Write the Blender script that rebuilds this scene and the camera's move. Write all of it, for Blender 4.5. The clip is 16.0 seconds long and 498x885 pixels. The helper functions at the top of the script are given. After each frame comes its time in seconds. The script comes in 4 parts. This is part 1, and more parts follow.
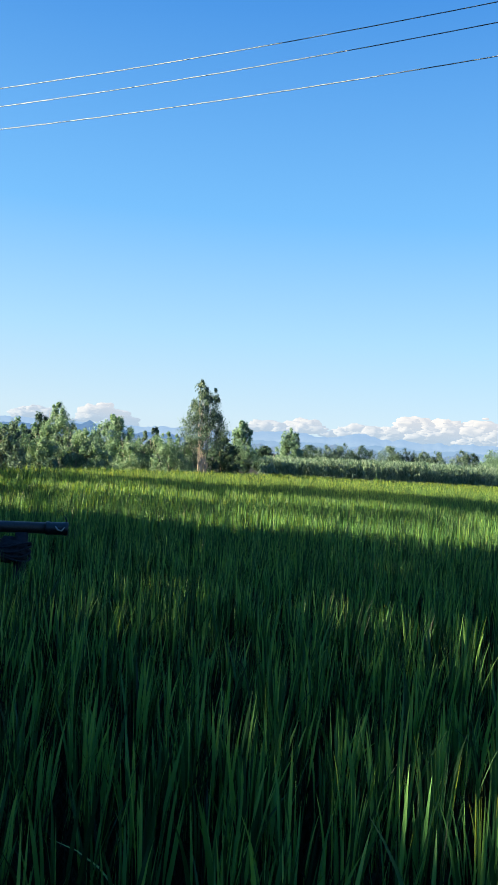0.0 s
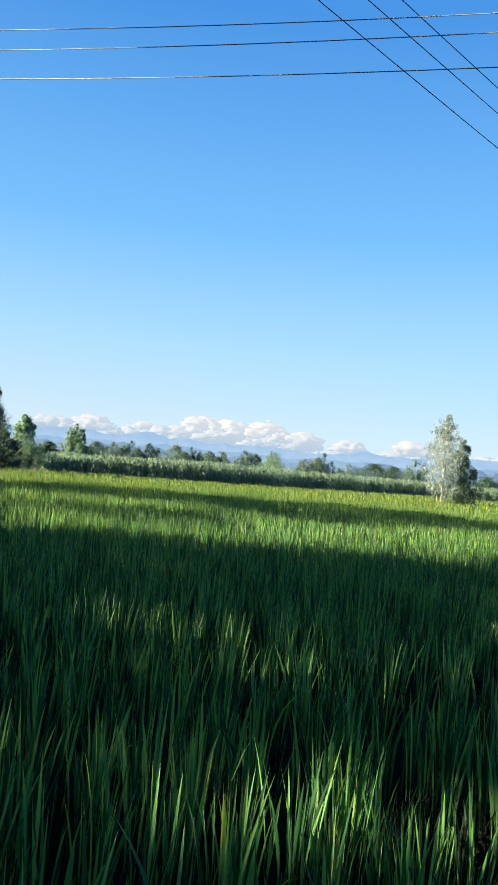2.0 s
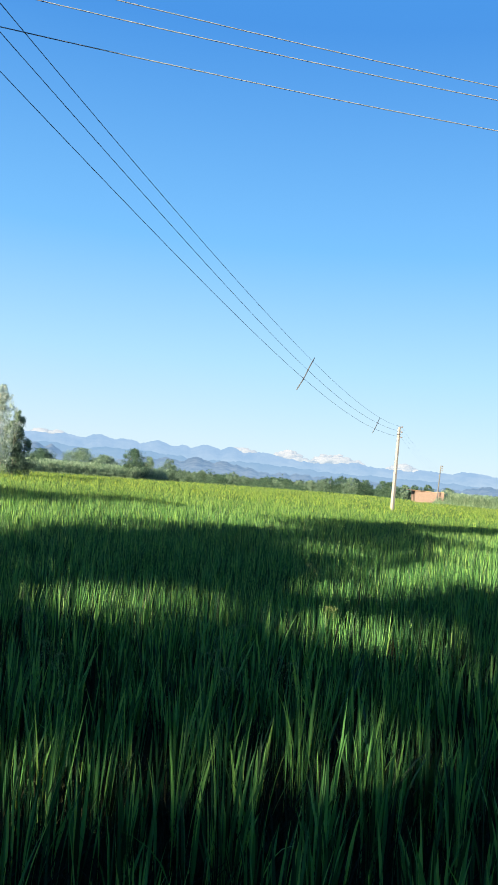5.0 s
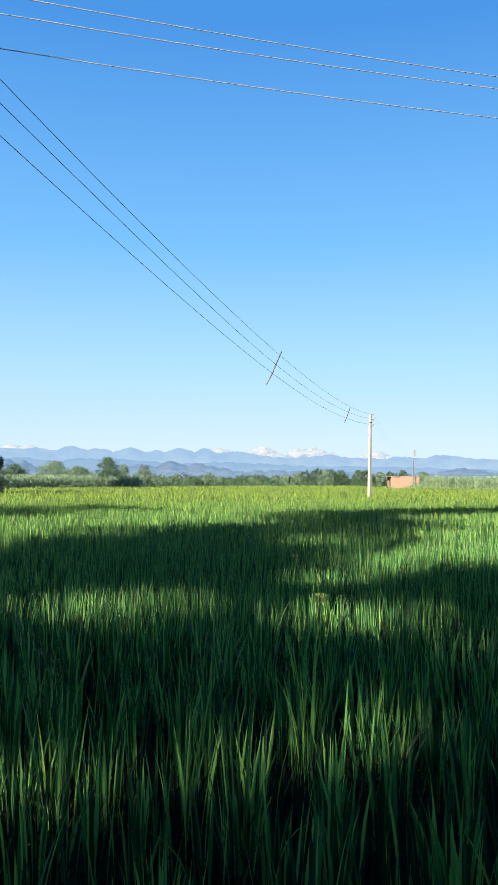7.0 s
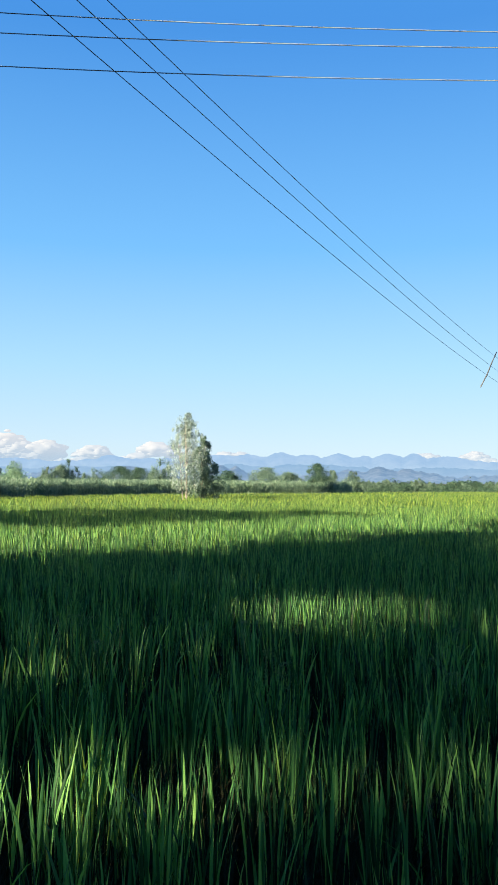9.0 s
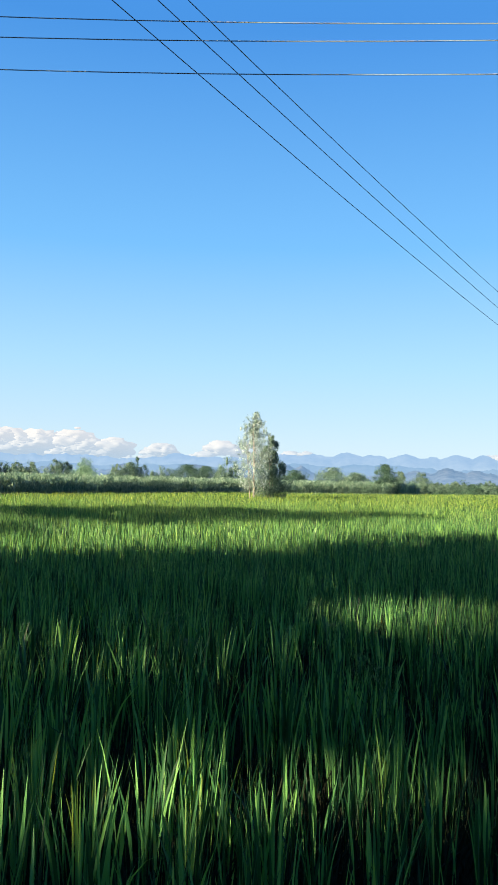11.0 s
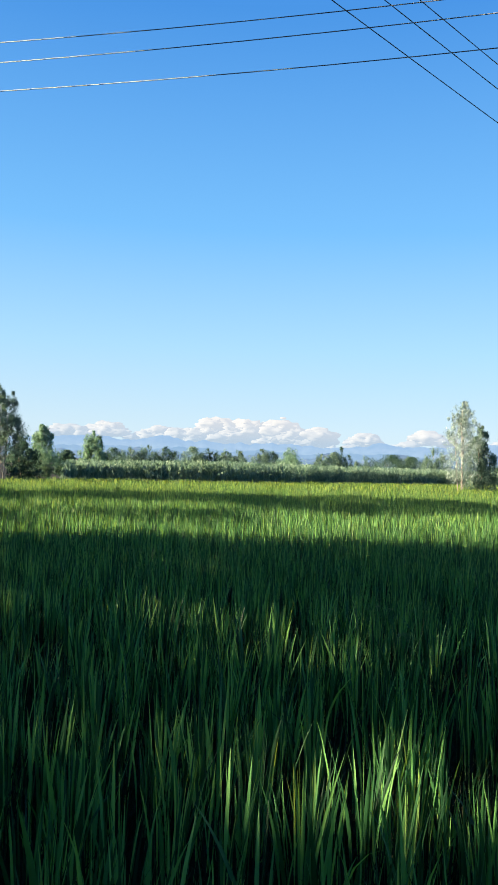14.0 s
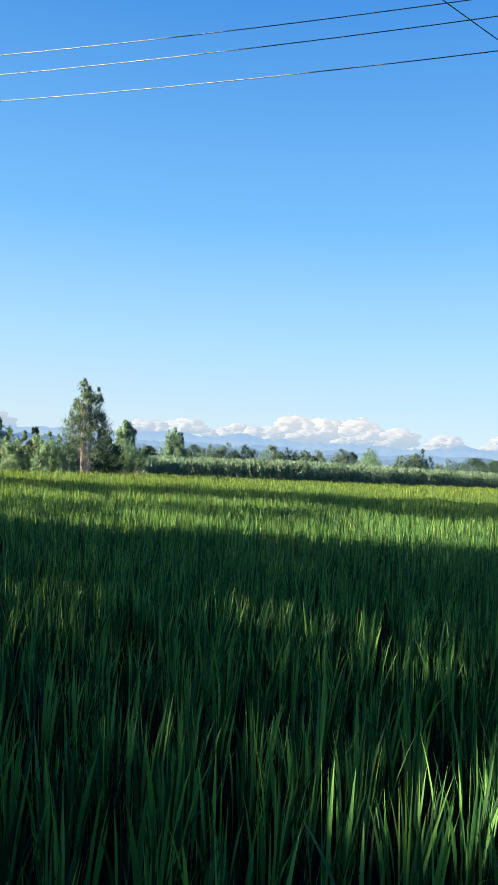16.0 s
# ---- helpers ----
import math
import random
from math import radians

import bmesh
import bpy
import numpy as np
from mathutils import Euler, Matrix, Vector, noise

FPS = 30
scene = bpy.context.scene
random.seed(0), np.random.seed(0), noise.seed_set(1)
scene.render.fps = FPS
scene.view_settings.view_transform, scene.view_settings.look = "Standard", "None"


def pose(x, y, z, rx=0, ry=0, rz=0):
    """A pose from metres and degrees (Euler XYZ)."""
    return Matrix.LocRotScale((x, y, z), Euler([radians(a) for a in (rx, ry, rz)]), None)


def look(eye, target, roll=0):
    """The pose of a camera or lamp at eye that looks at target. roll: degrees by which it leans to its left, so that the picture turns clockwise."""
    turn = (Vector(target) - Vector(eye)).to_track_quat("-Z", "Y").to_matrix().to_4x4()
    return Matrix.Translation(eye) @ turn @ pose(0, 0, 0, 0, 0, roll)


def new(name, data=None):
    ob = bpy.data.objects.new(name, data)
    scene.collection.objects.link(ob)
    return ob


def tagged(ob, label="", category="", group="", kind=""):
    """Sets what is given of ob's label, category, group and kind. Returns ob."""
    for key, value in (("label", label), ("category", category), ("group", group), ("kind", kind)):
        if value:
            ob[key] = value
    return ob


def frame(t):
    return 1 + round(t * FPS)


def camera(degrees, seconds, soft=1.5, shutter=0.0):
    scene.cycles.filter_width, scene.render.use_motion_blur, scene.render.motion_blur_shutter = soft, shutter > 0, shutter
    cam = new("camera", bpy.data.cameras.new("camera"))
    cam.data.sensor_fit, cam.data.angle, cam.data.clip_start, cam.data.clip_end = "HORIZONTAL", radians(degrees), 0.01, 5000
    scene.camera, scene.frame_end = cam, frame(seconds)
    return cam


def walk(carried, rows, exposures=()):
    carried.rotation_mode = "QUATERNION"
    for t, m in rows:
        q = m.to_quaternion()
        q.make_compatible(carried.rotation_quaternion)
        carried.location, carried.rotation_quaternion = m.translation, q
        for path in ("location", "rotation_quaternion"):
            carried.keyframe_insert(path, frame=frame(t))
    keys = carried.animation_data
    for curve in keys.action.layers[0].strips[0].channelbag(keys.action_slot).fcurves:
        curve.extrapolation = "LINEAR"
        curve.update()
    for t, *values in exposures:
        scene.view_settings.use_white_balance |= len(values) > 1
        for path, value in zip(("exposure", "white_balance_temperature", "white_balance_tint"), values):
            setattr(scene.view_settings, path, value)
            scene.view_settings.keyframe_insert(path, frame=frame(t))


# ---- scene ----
cam = camera(34.49, 16.0)
# seconds, place, then yaw to the left, pitch and roll in degrees
PATH = [
    (0.0, -0.045, 0.012, 1.910, -0.00, 0.65, 3.88),
    (0.5, -0.077, 0.030, 1.917, -0.13, 0.81, 4.03),
    (1.0, -0.108, 0.051, 1.922, -5.73, 1.29, 4.17),
    (1.5, -0.040, 0.044, 1.909, -11.17, 1.58, 5.58),
    (2.0, 0.043, 0.012, 1.927, -15.02, 1.69, 5.15),
    (2.5, 0.089, -0.007, 1.927, -23.32, 1.55, 5.10),
    (3.0, 0.086, -0.045, 1.921, -27.32, 1.53, 5.18),
    (3.5, 0.112, -0.080, 1.919, -29.86, 1.47, 6.17),
    (4.0, 0.164, -0.120, 1.914, -36.19, 2.07, 6.43),
    (4.5, 0.169, -0.165, 1.914, -43.66, 2.82, 5.68),
    (5.0, 0.193, -0.156, 1.896, -45.94, 2.48, 5.12),
    (5.2, 0.184, -0.147, 1.900, -46.29, 2.29, 5.35),
    (7.3, 0.159, -0.128, 1.848, -47.09, 2.57, -0.60),
    (7.5, 0.147, -0.122, 1.855, -45.38, 2.63, -0.91),
    (8.0, 0.112, -0.115, 1.871, -41.57, 2.40, -0.71),
    (8.5, 0.114, -0.074, 1.862, -35.83, 2.36, 0.58),
    (8.7, 0.111, -0.088, 1.856, -34.35, 2.66, 0.48),
    (10.8, 0.006, -0.006, 1.864, -29.55, 2.54, 1.42),
    (11.0, -0.023, -0.002, 1.865, -28.40, 2.66, 1.36),
    (11.5, -0.085, -0.011, 1.872, -25.90, 2.67, 1.69),
    (12.0, -0.070, -0.012, 1.865, -24.35, 2.21, 2.22),
    (12.5, -0.036, -0.033, 1.860, -21.90, 1.92, 2.93),
    (13.0, -0.023, -0.049, 1.868, -19.99, 2.09, 2.20),
    (13.5, -0.063, -0.030, 1.876, -17.97, 1.92, 1.87),
    (14.0, -0.079, 0.010, 1.880, -13.94, 1.51, 2.08),
    (14.5, -0.097, 0.034, 1.882, -13.20, 1.28, 1.71),
    (15.0, -0.135, 0.057, 1.882, -11.99, 1.44, 1.24),
    (15.5, -0.155, 0.080, 1.883, -9.75, 1.34, 2.18),
    (16.0, -0.169, 0.082, 1.889, -8.35, 1.16, 3.46),
]


def aim(x, y, z, yaw, pitch, roll):
    a, p = radians(yaw), radians(pitch)
    return look((x, y, z), (x - math.sin(a) * math.cos(p), y + math.cos(a) * math.cos(p), z + math.sin(p)), roll)


walk(cam, [(t, aim(*p)) for t, *p in PATH])

# ---- light ----
SUN_AZ, SUN_EL = radians(-105.0), radians(20.0)  # compass angle from +y towards +x
world = bpy.data.worlds.new("sky")
scene.world = world
world.use_nodes = True
wn, wl = world.node_tree.nodes, world.node_tree.links
sky = wn.new("ShaderNodeTexSky")
sky.sky_type, sky.sun_disc = "NISHITA", False
sky.sun_elevation, sky.sun_rotation = SUN_EL, SUN_AZ % (2 * math.pi)
sky.altitude, sky.air_density, sky.dust_density, sky.ozone_density = 100, 1.0, 0.2, 3.0
EXPOSURE = 2.65
AIR = 2.0 ** -EXPOSURE  # brightness of open air before the exposure
# the clear evening blue deepens up to mid-sky; the sky texture gives its change round the compass
geo = wn.new("ShaderNodeTexCoord")
up = wn.new("ShaderNodeSeparateXYZ")
wl.new(geo.outputs["Generated"], up.inputs[0])
blue = wn.new("ShaderNodeValToRGB")
# the zenith, out of view, is brightened to lift the shaded rice
stops = [(0.0, (0.64, 0.79, 0.91)), (0.04, (0.61, 0.8, 0.94)), (0.14, (0.42, 0.73, 0.98)), (0.28, (0.185, 0.535, 0.99)), (0.5, (0.06, 0.3, 0.8)), (1.0, (0.045, 0.36, 0.95))]
while len(blue.color_ramp.elements) < len(stops):
    blue.color_ramp.elements.new(0.5)
for e, (p, c) in zip(blue.color_ramp.elements, stops):
    e.position, e.color = p, (*[v * AIR for v in c], 1)
wl.new(up.outputs["Z"], blue.inputs[0])
SKY = 0.05
scaled = wn.new("ShaderNodeMix")
scaled.data_type, scaled.blend_type = "RGBA", "MIX"
scaled.inputs[0].default_value = 0.94
gain = wn.new("ShaderNodeVectorMath")
gain.operation = "SCALE"
gain.inputs["Scale"].default_value = 1.0 / SKY
wl.new(blue.outputs[0], gain.inputs[0])
wl.new(sky.outputs[0], scaled.inputs[6])
wl.new(gain.outputs[0], scaled.inputs[7])
wl.new(scaled.outputs[2], wn["Background"].inputs[0])
wn["Background"].inputs[1].default_value = SKY
sun = new("sun", bpy.data.lights.new("sun", "SUN"))
sun.data.energy, sun.data.angle, sun.data.color = 4.4, radians(0.5), (1.0, 0.8, 0.49)
sun.matrix_world = look((math.sin(SUN_AZ) * math.cos(SUN_EL), math.cos(SUN_AZ) * math.cos(SUN_EL), math.sin(SUN_EL)), (0, 0, 0))
scene.view_settings.exposure = EXPOSURE


# ---- materials ----
def ramp(nt, fac, stops):
    n = nt.nodes.new("ShaderNodeValToRGB")
    e = n.color_ramp.elements
    while len(e) < len(stops):
        e.new(0.5)
    for k, (p, c) in zip(e, stops):
        k.position, k.color = p, (*c, 1)
    nt.links.new(fac, n.inputs[0])
    return n.outputs[0]


def blend(nt, fac, a, b, mode="MIX"):
    n = nt.nodes.new("ShaderNodeMix")
    n.data_type, n.blend_type = "RGBA", mode
    for socket, v in ((n.inputs[0], fac), (n.inputs[6], a), (n.inputs[7], b)):
        if isinstance(v, (int, float)):
            socket.default_value = v
        elif isinstance(v, tuple):
            socket.default_value = (*v, 1)
        else:
            nt.links.new(v, socket)
    return n.outputs[2]


def noise_fac(nt, scale, detail=4.0, rough=0.55, stretch=None, coords="Object"):
    c = nt.nodes.new("ShaderNodeTexCoord").outputs[coords]
    if stretch:
        m = nt.nodes.new("ShaderNodeMapping")
        m.inputs["Scale"].default_value = stretch
        nt.links.new(c, m.inputs[0])
        c = m.outputs[0]
    n = nt.nodes.new("ShaderNodeTexNoise")
    n.inputs["Scale"].default_value, n.inputs["Detail"].default_value, n.inputs["Roughness"].default_value = scale, detail, rough
    nt.links.new(c, n.inputs["Vector"])
    return n.outputs["Fac"]


def material(name):
    m = bpy.data.materials.new(name)
    m.use_nodes = True
    return m, m.node_tree, m.node_tree.nodes["Principled BSDF"]


def solid(name, stops, scale, rough=0.8, metal=0.0, bump=0.3, bump_scale=None, stretch=None, depth=0.01):
    """A grained opaque surface: colours over two scales of noise, with fine relief."""
    m, nt, b = material(name)
    big, fine = noise_fac(nt, scale, 5, 0.6, stretch), noise_fac(nt, bump_scale or scale * 8, 4, 0.6, stretch)
    col = blend(nt, 0.35, ramp(nt, big, stops), ramp(nt, fine, stops))
    nt.links.new(col, b.inputs["Base Color"])
    b.inputs["Roughness"].default_value, b.inputs["Metallic"].default_value = rough, metal
    n = nt.nodes.new("ShaderNodeBump")
    n.inputs["Strength"].default_value, n.inputs["Distance"].default_value = bump, depth
    nt.links.new(fine, n.inputs["Height"])
    nt.links.new(n.outputs[0], b.inputs["Normal"])
    if rough > 0.75:
        b.inputs["Specular IOR Level"].default_value = 0.15
    return m


def leafy(name, stops, patch_a, patch_b, patch_scale, clear=0.35, rough=0.45, spec=0.35, glow=(1.3, 1.15, 0.45)):
    """Leaves: each leaf has its own shade, patches drift over the stand, and light passes through."""
    m, nt, b = material(name)
    g = nt.nodes.new("ShaderNodeNewGeometry")
    own = ramp(nt, g.outputs["Random Per Island"], stops)
    patch = blend(nt, noise_fac(nt, patch_scale, 3), tuple(1.16 * v for v in patch_a), tuple(1.16 * v for v in patch_b))
    col = blend(nt, 1.0, own, patch, "MULTIPLY")
    nt.links.new(col, b.inputs["Base Color"])
    b.inputs["Roughness"].default_value, b.inputs["Specular IOR Level"].default_value = rough, spec
    t = nt.nodes.new("ShaderNodeBsdfTranslucent")
    nt.links.new(blend(nt, 1.0, col, glow, "MULTIPLY"), t.inputs[0])
    mix = nt.nodes.new("ShaderNodeMixShader")
    mix.inputs[0].default_value = clear
    nt.links.new(b.outputs[0], mix.inputs[1])
    nt.links.new(t.outputs[0], mix.inputs[2])
    nt.links.new(mix.outputs[0], nt.nodes["Material Output"].inputs[0])
    return m


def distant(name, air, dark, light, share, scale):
    """Far hills and clouds that glow, the blue air's haze painted into their colour."""
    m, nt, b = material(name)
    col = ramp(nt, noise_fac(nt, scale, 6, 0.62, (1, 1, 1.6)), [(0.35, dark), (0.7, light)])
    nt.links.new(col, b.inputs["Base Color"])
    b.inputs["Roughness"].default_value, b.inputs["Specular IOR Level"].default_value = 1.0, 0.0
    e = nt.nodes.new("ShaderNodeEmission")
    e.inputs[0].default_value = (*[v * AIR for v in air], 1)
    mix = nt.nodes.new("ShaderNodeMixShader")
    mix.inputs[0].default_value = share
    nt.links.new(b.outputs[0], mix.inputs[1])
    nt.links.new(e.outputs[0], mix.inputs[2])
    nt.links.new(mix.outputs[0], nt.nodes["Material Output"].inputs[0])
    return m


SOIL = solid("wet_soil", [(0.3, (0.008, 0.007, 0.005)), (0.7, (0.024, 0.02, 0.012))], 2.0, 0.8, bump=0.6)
# near-black so that the gaps between plants look deeply shaded
SHADE_STEM = solid("shade_dark_stem", [(0.3, (0.006, 0.008, 0.004)), (0.7, (0.016, 0.02, 0.009))], 9.0, 0.9)
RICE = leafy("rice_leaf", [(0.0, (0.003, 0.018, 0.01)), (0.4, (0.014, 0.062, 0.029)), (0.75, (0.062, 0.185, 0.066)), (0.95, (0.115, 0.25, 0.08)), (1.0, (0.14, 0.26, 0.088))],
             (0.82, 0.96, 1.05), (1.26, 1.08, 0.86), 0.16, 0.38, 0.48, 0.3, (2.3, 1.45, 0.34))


def yellowing(m, near, far, tint):
    """Tints the leaf colour yellower with distance from the object's origin."""
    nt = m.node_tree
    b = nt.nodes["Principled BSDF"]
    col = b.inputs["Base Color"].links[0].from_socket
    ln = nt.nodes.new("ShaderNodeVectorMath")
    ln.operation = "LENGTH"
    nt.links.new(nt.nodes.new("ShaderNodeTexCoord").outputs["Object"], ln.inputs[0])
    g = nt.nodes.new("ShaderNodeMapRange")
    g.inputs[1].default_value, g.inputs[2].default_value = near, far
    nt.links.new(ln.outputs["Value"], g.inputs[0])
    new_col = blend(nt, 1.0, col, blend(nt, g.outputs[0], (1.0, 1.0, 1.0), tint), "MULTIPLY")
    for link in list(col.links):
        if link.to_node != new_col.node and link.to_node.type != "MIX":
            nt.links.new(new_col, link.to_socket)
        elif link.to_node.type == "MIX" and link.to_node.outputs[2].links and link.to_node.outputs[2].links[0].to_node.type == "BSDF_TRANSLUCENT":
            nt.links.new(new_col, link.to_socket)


yellowing(RICE, 8.0, 56.0, (1.5, 1.02, 0.58))
EAR = leafy("rice_ear", [(0.0, (0.05, 0.09, 0.03)), (1.0, (0.115, 0.15, 0.055))], (1, 1, 1), (1, 1, 1), 1.0, 0.25, glow=(1.1, 1.1, 0.5))
WEED = leafy("weed_leaf", [(0.0, (0.05, 0.12, 0.035)), (1.0, (0.15, 0.26, 0.08))], (1, 1, 1), (1, 1, 1), 1.0, 0.35)
CORN = leafy("maize_leaf", [(0.0, (0.045, 0.09, 0.066)), (0.6, (0.115, 0.178, 0.13)), (1.0, (0.22, 0.29, 0.225))], (0.85, 0.95, 1), (1.1, 1.05, 1), 0.1, 0.35, 0.6, 0.12, (1.15, 1.15, 0.8))
GUM_PALE = leafy("pale_gum_leaf", [(0.0, (0.062, 0.1, 0.085)), (0.6, (0.13, 0.18, 0.17)), (1.0, (0.26, 0.33, 0.335))], (0.9, 0.95, 1), (1.1, 1.05, 1), 0.5, 0.2, 0.55, 0.3, (1.1, 1.15, 0.9))
GUM = leafy("gum_leaf", [(0.0, (0.03, 0.06, 0.05)), (0.6, (0.066, 0.11, 0.086)), (1.0, (0.14, 0.19, 0.16))], (0.85, 0.95, 1), (1.1, 1.05, 0.98), 0.5, 0.3, 0.6, 0.12, (1.15, 1.15, 0.7))
YOUNG = leafy("young_gum_leaf", [(0.0, (0.052, 0.108, 0.08)), (0.6, (0.115, 0.19, 0.14)), (1.0, (0.215, 0.3, 0.235))], (0.85, 0.95, 1), (1.12, 1.05, 0.95), 0.4, 0.38, 0.6, 0.15, (1.15, 1.2, 0.6))
BROAD = leafy("broad_leaf", [(0.0, (0.014, 0.034, 0.026)), (0.6, (0.03, 0.06, 0.044)), (1.0, (0.064, 0.1, 0.073))], (0.85, 0.95, 1), (1.1, 1.05, 0.98), 0.4, 0.25, 0.6, 0.08, (1.15, 1.15, 0.7))
PALE_BARK = solid("pale_gum_bark", [(0.3, (0.17, 0.155, 0.145)), (0.7, (0.3, 0.28, 0.26))], 3.0, 0.9, stretch=(1, 1, 0.2))
BARK = solid("bark", [(0.3, (0.12, 0.1, 0.08)), (0.7, (0.24, 0.2, 0.165))], 3.0, 0.9, stretch=(1, 1, 0.2))
CONCRETE = solid("pole_concrete", [(0.3, (0.15, 0.152, 0.165)), (0.7, (0.205, 0.208, 0.222))], 4.0, 0.85, stretch=(1, 1, 0.25))
IRON = solid("black_iron", [(0.3, (0.008, 0.01, 0.014)), (0.7, (0.03, 0.034, 0.045))], 9.0, 0.45, 0.6)
PALE_IRON = solid("scuffed_iron", [(0.3, (0.16, 0.16, 0.17)), (0.7, (0.3, 0.3, 0.31))], 20.0, 0.5, 0.5)
CLOTH = solid("dark_cloth", [(0.3, (0.008, 0.01, 0.015)), (0.7, (0.03, 0.033, 0.045))], 30.0, 0.95, bump=0.7)
WIRE = solid("aluminium_wire", [(0.3, (0.12, 0.125, 0.145)), (0.7, (0.18, 0.19, 0.21))], 40.0, 0.5, 0.15)
DARK_WIRE = solid("weathered_wire", [(0.3, (0.03, 0.035, 0.045)), (0.7, (0.06, 0.065, 0.08))], 40.0, 0.5, 0.2)
STICK = solid("weathered_stick", [(0.3, (0.035, 0.04, 0.048)), (0.7, (0.065, 0.072, 0.082))], 10.0, 0.8)
GREY_CONCRETE = solid("grey_pole_concrete", [(0.3, (0.07, 0.075, 0.085)), (0.7, (0.11, 0.115, 0.125))], 4.0, 0.85, stretch=(1, 1, 0.25))
PORCELAIN = solid("brown_porcelain", [(0.3, (0.06, 0.05, 0.05)), (0.7, (0.16, 0.13, 0.12))], 10.0, 0.25)
BRICK = solid("clay_brick", [(0.3, (0.1, 0.078, 0.075)), (0.7, (0.155, 0.122, 0.117))], 4.0, 0.9)
MORTAR = solid("mortar", [(0.3, (0.3, 0.2, 0.13)), (0.7, (0.42, 0.3, 0.2))], 6.0, 0.95)
ROOF = solid("rusted_sheet", [(0.3, (0.085, 0.055, 0.045)), (0.7, (0.17, 0.115, 0.09))], 2.0, 0.75)
DOOR = solid("old_plank", [(0.3, (0.05, 0.04, 0.035)), (0.7, (0.12, 0.09, 0.07))], 5.0, 0.85, stretch=(1, 1, 0.2))
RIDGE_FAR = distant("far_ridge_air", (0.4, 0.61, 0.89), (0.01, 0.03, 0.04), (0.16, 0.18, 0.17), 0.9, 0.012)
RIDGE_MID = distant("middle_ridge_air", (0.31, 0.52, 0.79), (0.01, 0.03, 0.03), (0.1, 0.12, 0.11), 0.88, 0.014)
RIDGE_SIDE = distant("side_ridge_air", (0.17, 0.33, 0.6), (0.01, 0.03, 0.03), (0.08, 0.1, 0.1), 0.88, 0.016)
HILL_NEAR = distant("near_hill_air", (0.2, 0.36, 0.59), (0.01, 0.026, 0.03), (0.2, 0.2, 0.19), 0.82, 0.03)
# most of the cloud's white is glow put into the colour
CLOUD = distant("cloud_white", (0.9, 0.93, 0.98), (0.2, 0.2, 0.2), (0.26, 0.25, 0.25), 0.8, 0.01)


def paint_haze_below(m, z0, z1, air):
    """Paints haze: the glow shifts to an air colour towards the foot."""
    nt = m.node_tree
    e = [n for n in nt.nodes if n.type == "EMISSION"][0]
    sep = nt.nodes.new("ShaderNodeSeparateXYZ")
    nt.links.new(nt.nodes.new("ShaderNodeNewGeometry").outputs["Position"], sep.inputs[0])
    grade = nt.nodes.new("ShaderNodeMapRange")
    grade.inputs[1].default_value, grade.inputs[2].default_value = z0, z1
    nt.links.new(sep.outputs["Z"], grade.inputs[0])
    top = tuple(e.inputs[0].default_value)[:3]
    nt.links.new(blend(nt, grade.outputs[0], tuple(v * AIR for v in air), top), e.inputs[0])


paint_haze_below(RIDGE_FAR, 30.0, 108.0, (0.5, 0.7, 0.93))
paint_haze_below(RIDGE_MID, 20.0, 75.0, (0.4, 0.6, 0.86))
paint_haze_below(HILL_NEAR, 5.0, 48.0, (0.3, 0.48, 0.72))
paint_haze_below(CLOUD, 125.0, 255.0, (0.6, 0.76, 0.93))


# ---- mesh helpers ----
def polar(az, r):
    return r * math.sin(radians(az)), r * math.cos(radians(az))


def ground_z(r):
    return -0.005 * np.minimum(r, 50.0)


def mesh_from(name, verts, faces, mat, smooth=False):
    """A mesh from arrays of corners and of equal-sided faces."""
    me = bpy.data.meshes.new(name)
    verts, faces = np.asarray(verts, np.float32), np.asarray(faces, np.int32)
    n, k = faces.shape
    me.vertices.add(len(verts))
    me.vertices.foreach_set("co", verts.ravel())
    me.loops.add(n * k)
    me.loops.foreach_set("vertex_index", faces.ravel())
    me.polygons.add(n)
    me.polygons.foreach_set("loop_start", np.arange(0, n * k, k, dtype=np.int32))
    me.update(calc_edges=True)
    me.validate()
    if smooth:
        me.polygons.foreach_set("use_smooth", np.ones(n, bool))
    me.materials.append(mat)
    return me


def part(name, bm, mat, parent=None, label="", smooth=False):
    me = bpy.data.meshes.new(name)
    bm.to_mesh(me)
    bm.free()
    if smooth:
        me.polygons.foreach_set("use_smooth", [True] * len(me.polygons))
    me.materials.append(mat)
    ob = new(name, me)
    ob.parent = parent
    return tagged(ob, label)


def tube(bm, pts, radii, sides=8, cap=True):
    """A round bar along pts."""
    rings = []
    pts = [Vector(p) for p in pts]
    for i, p in enumerate(pts):
        d = (pts[min(i + 1, len(pts) - 1)] - pts[max(i - 1, 0)]).normalized()
        a = d.orthogonal().normalized() if i == 0 else (a - d * a.dot(d)).normalized()
        b = d.cross(a)
        rings.append([bm.verts.new(p + radii[i] * (math.cos(q) * a + math.sin(q) * b)) for q in (2 * math.pi * k / sides for k in range(sides))])
    for r0, r1 in zip(rings, rings[1:]):
        for k in range(sides):
            bm.faces.new((r0[k], r0[(k + 1) % sides], r1[(k + 1) % sides], r1[k]))
    if cap:
        bm.faces.new(rings[0][::-1])
        bm.faces.new(rings[-1])


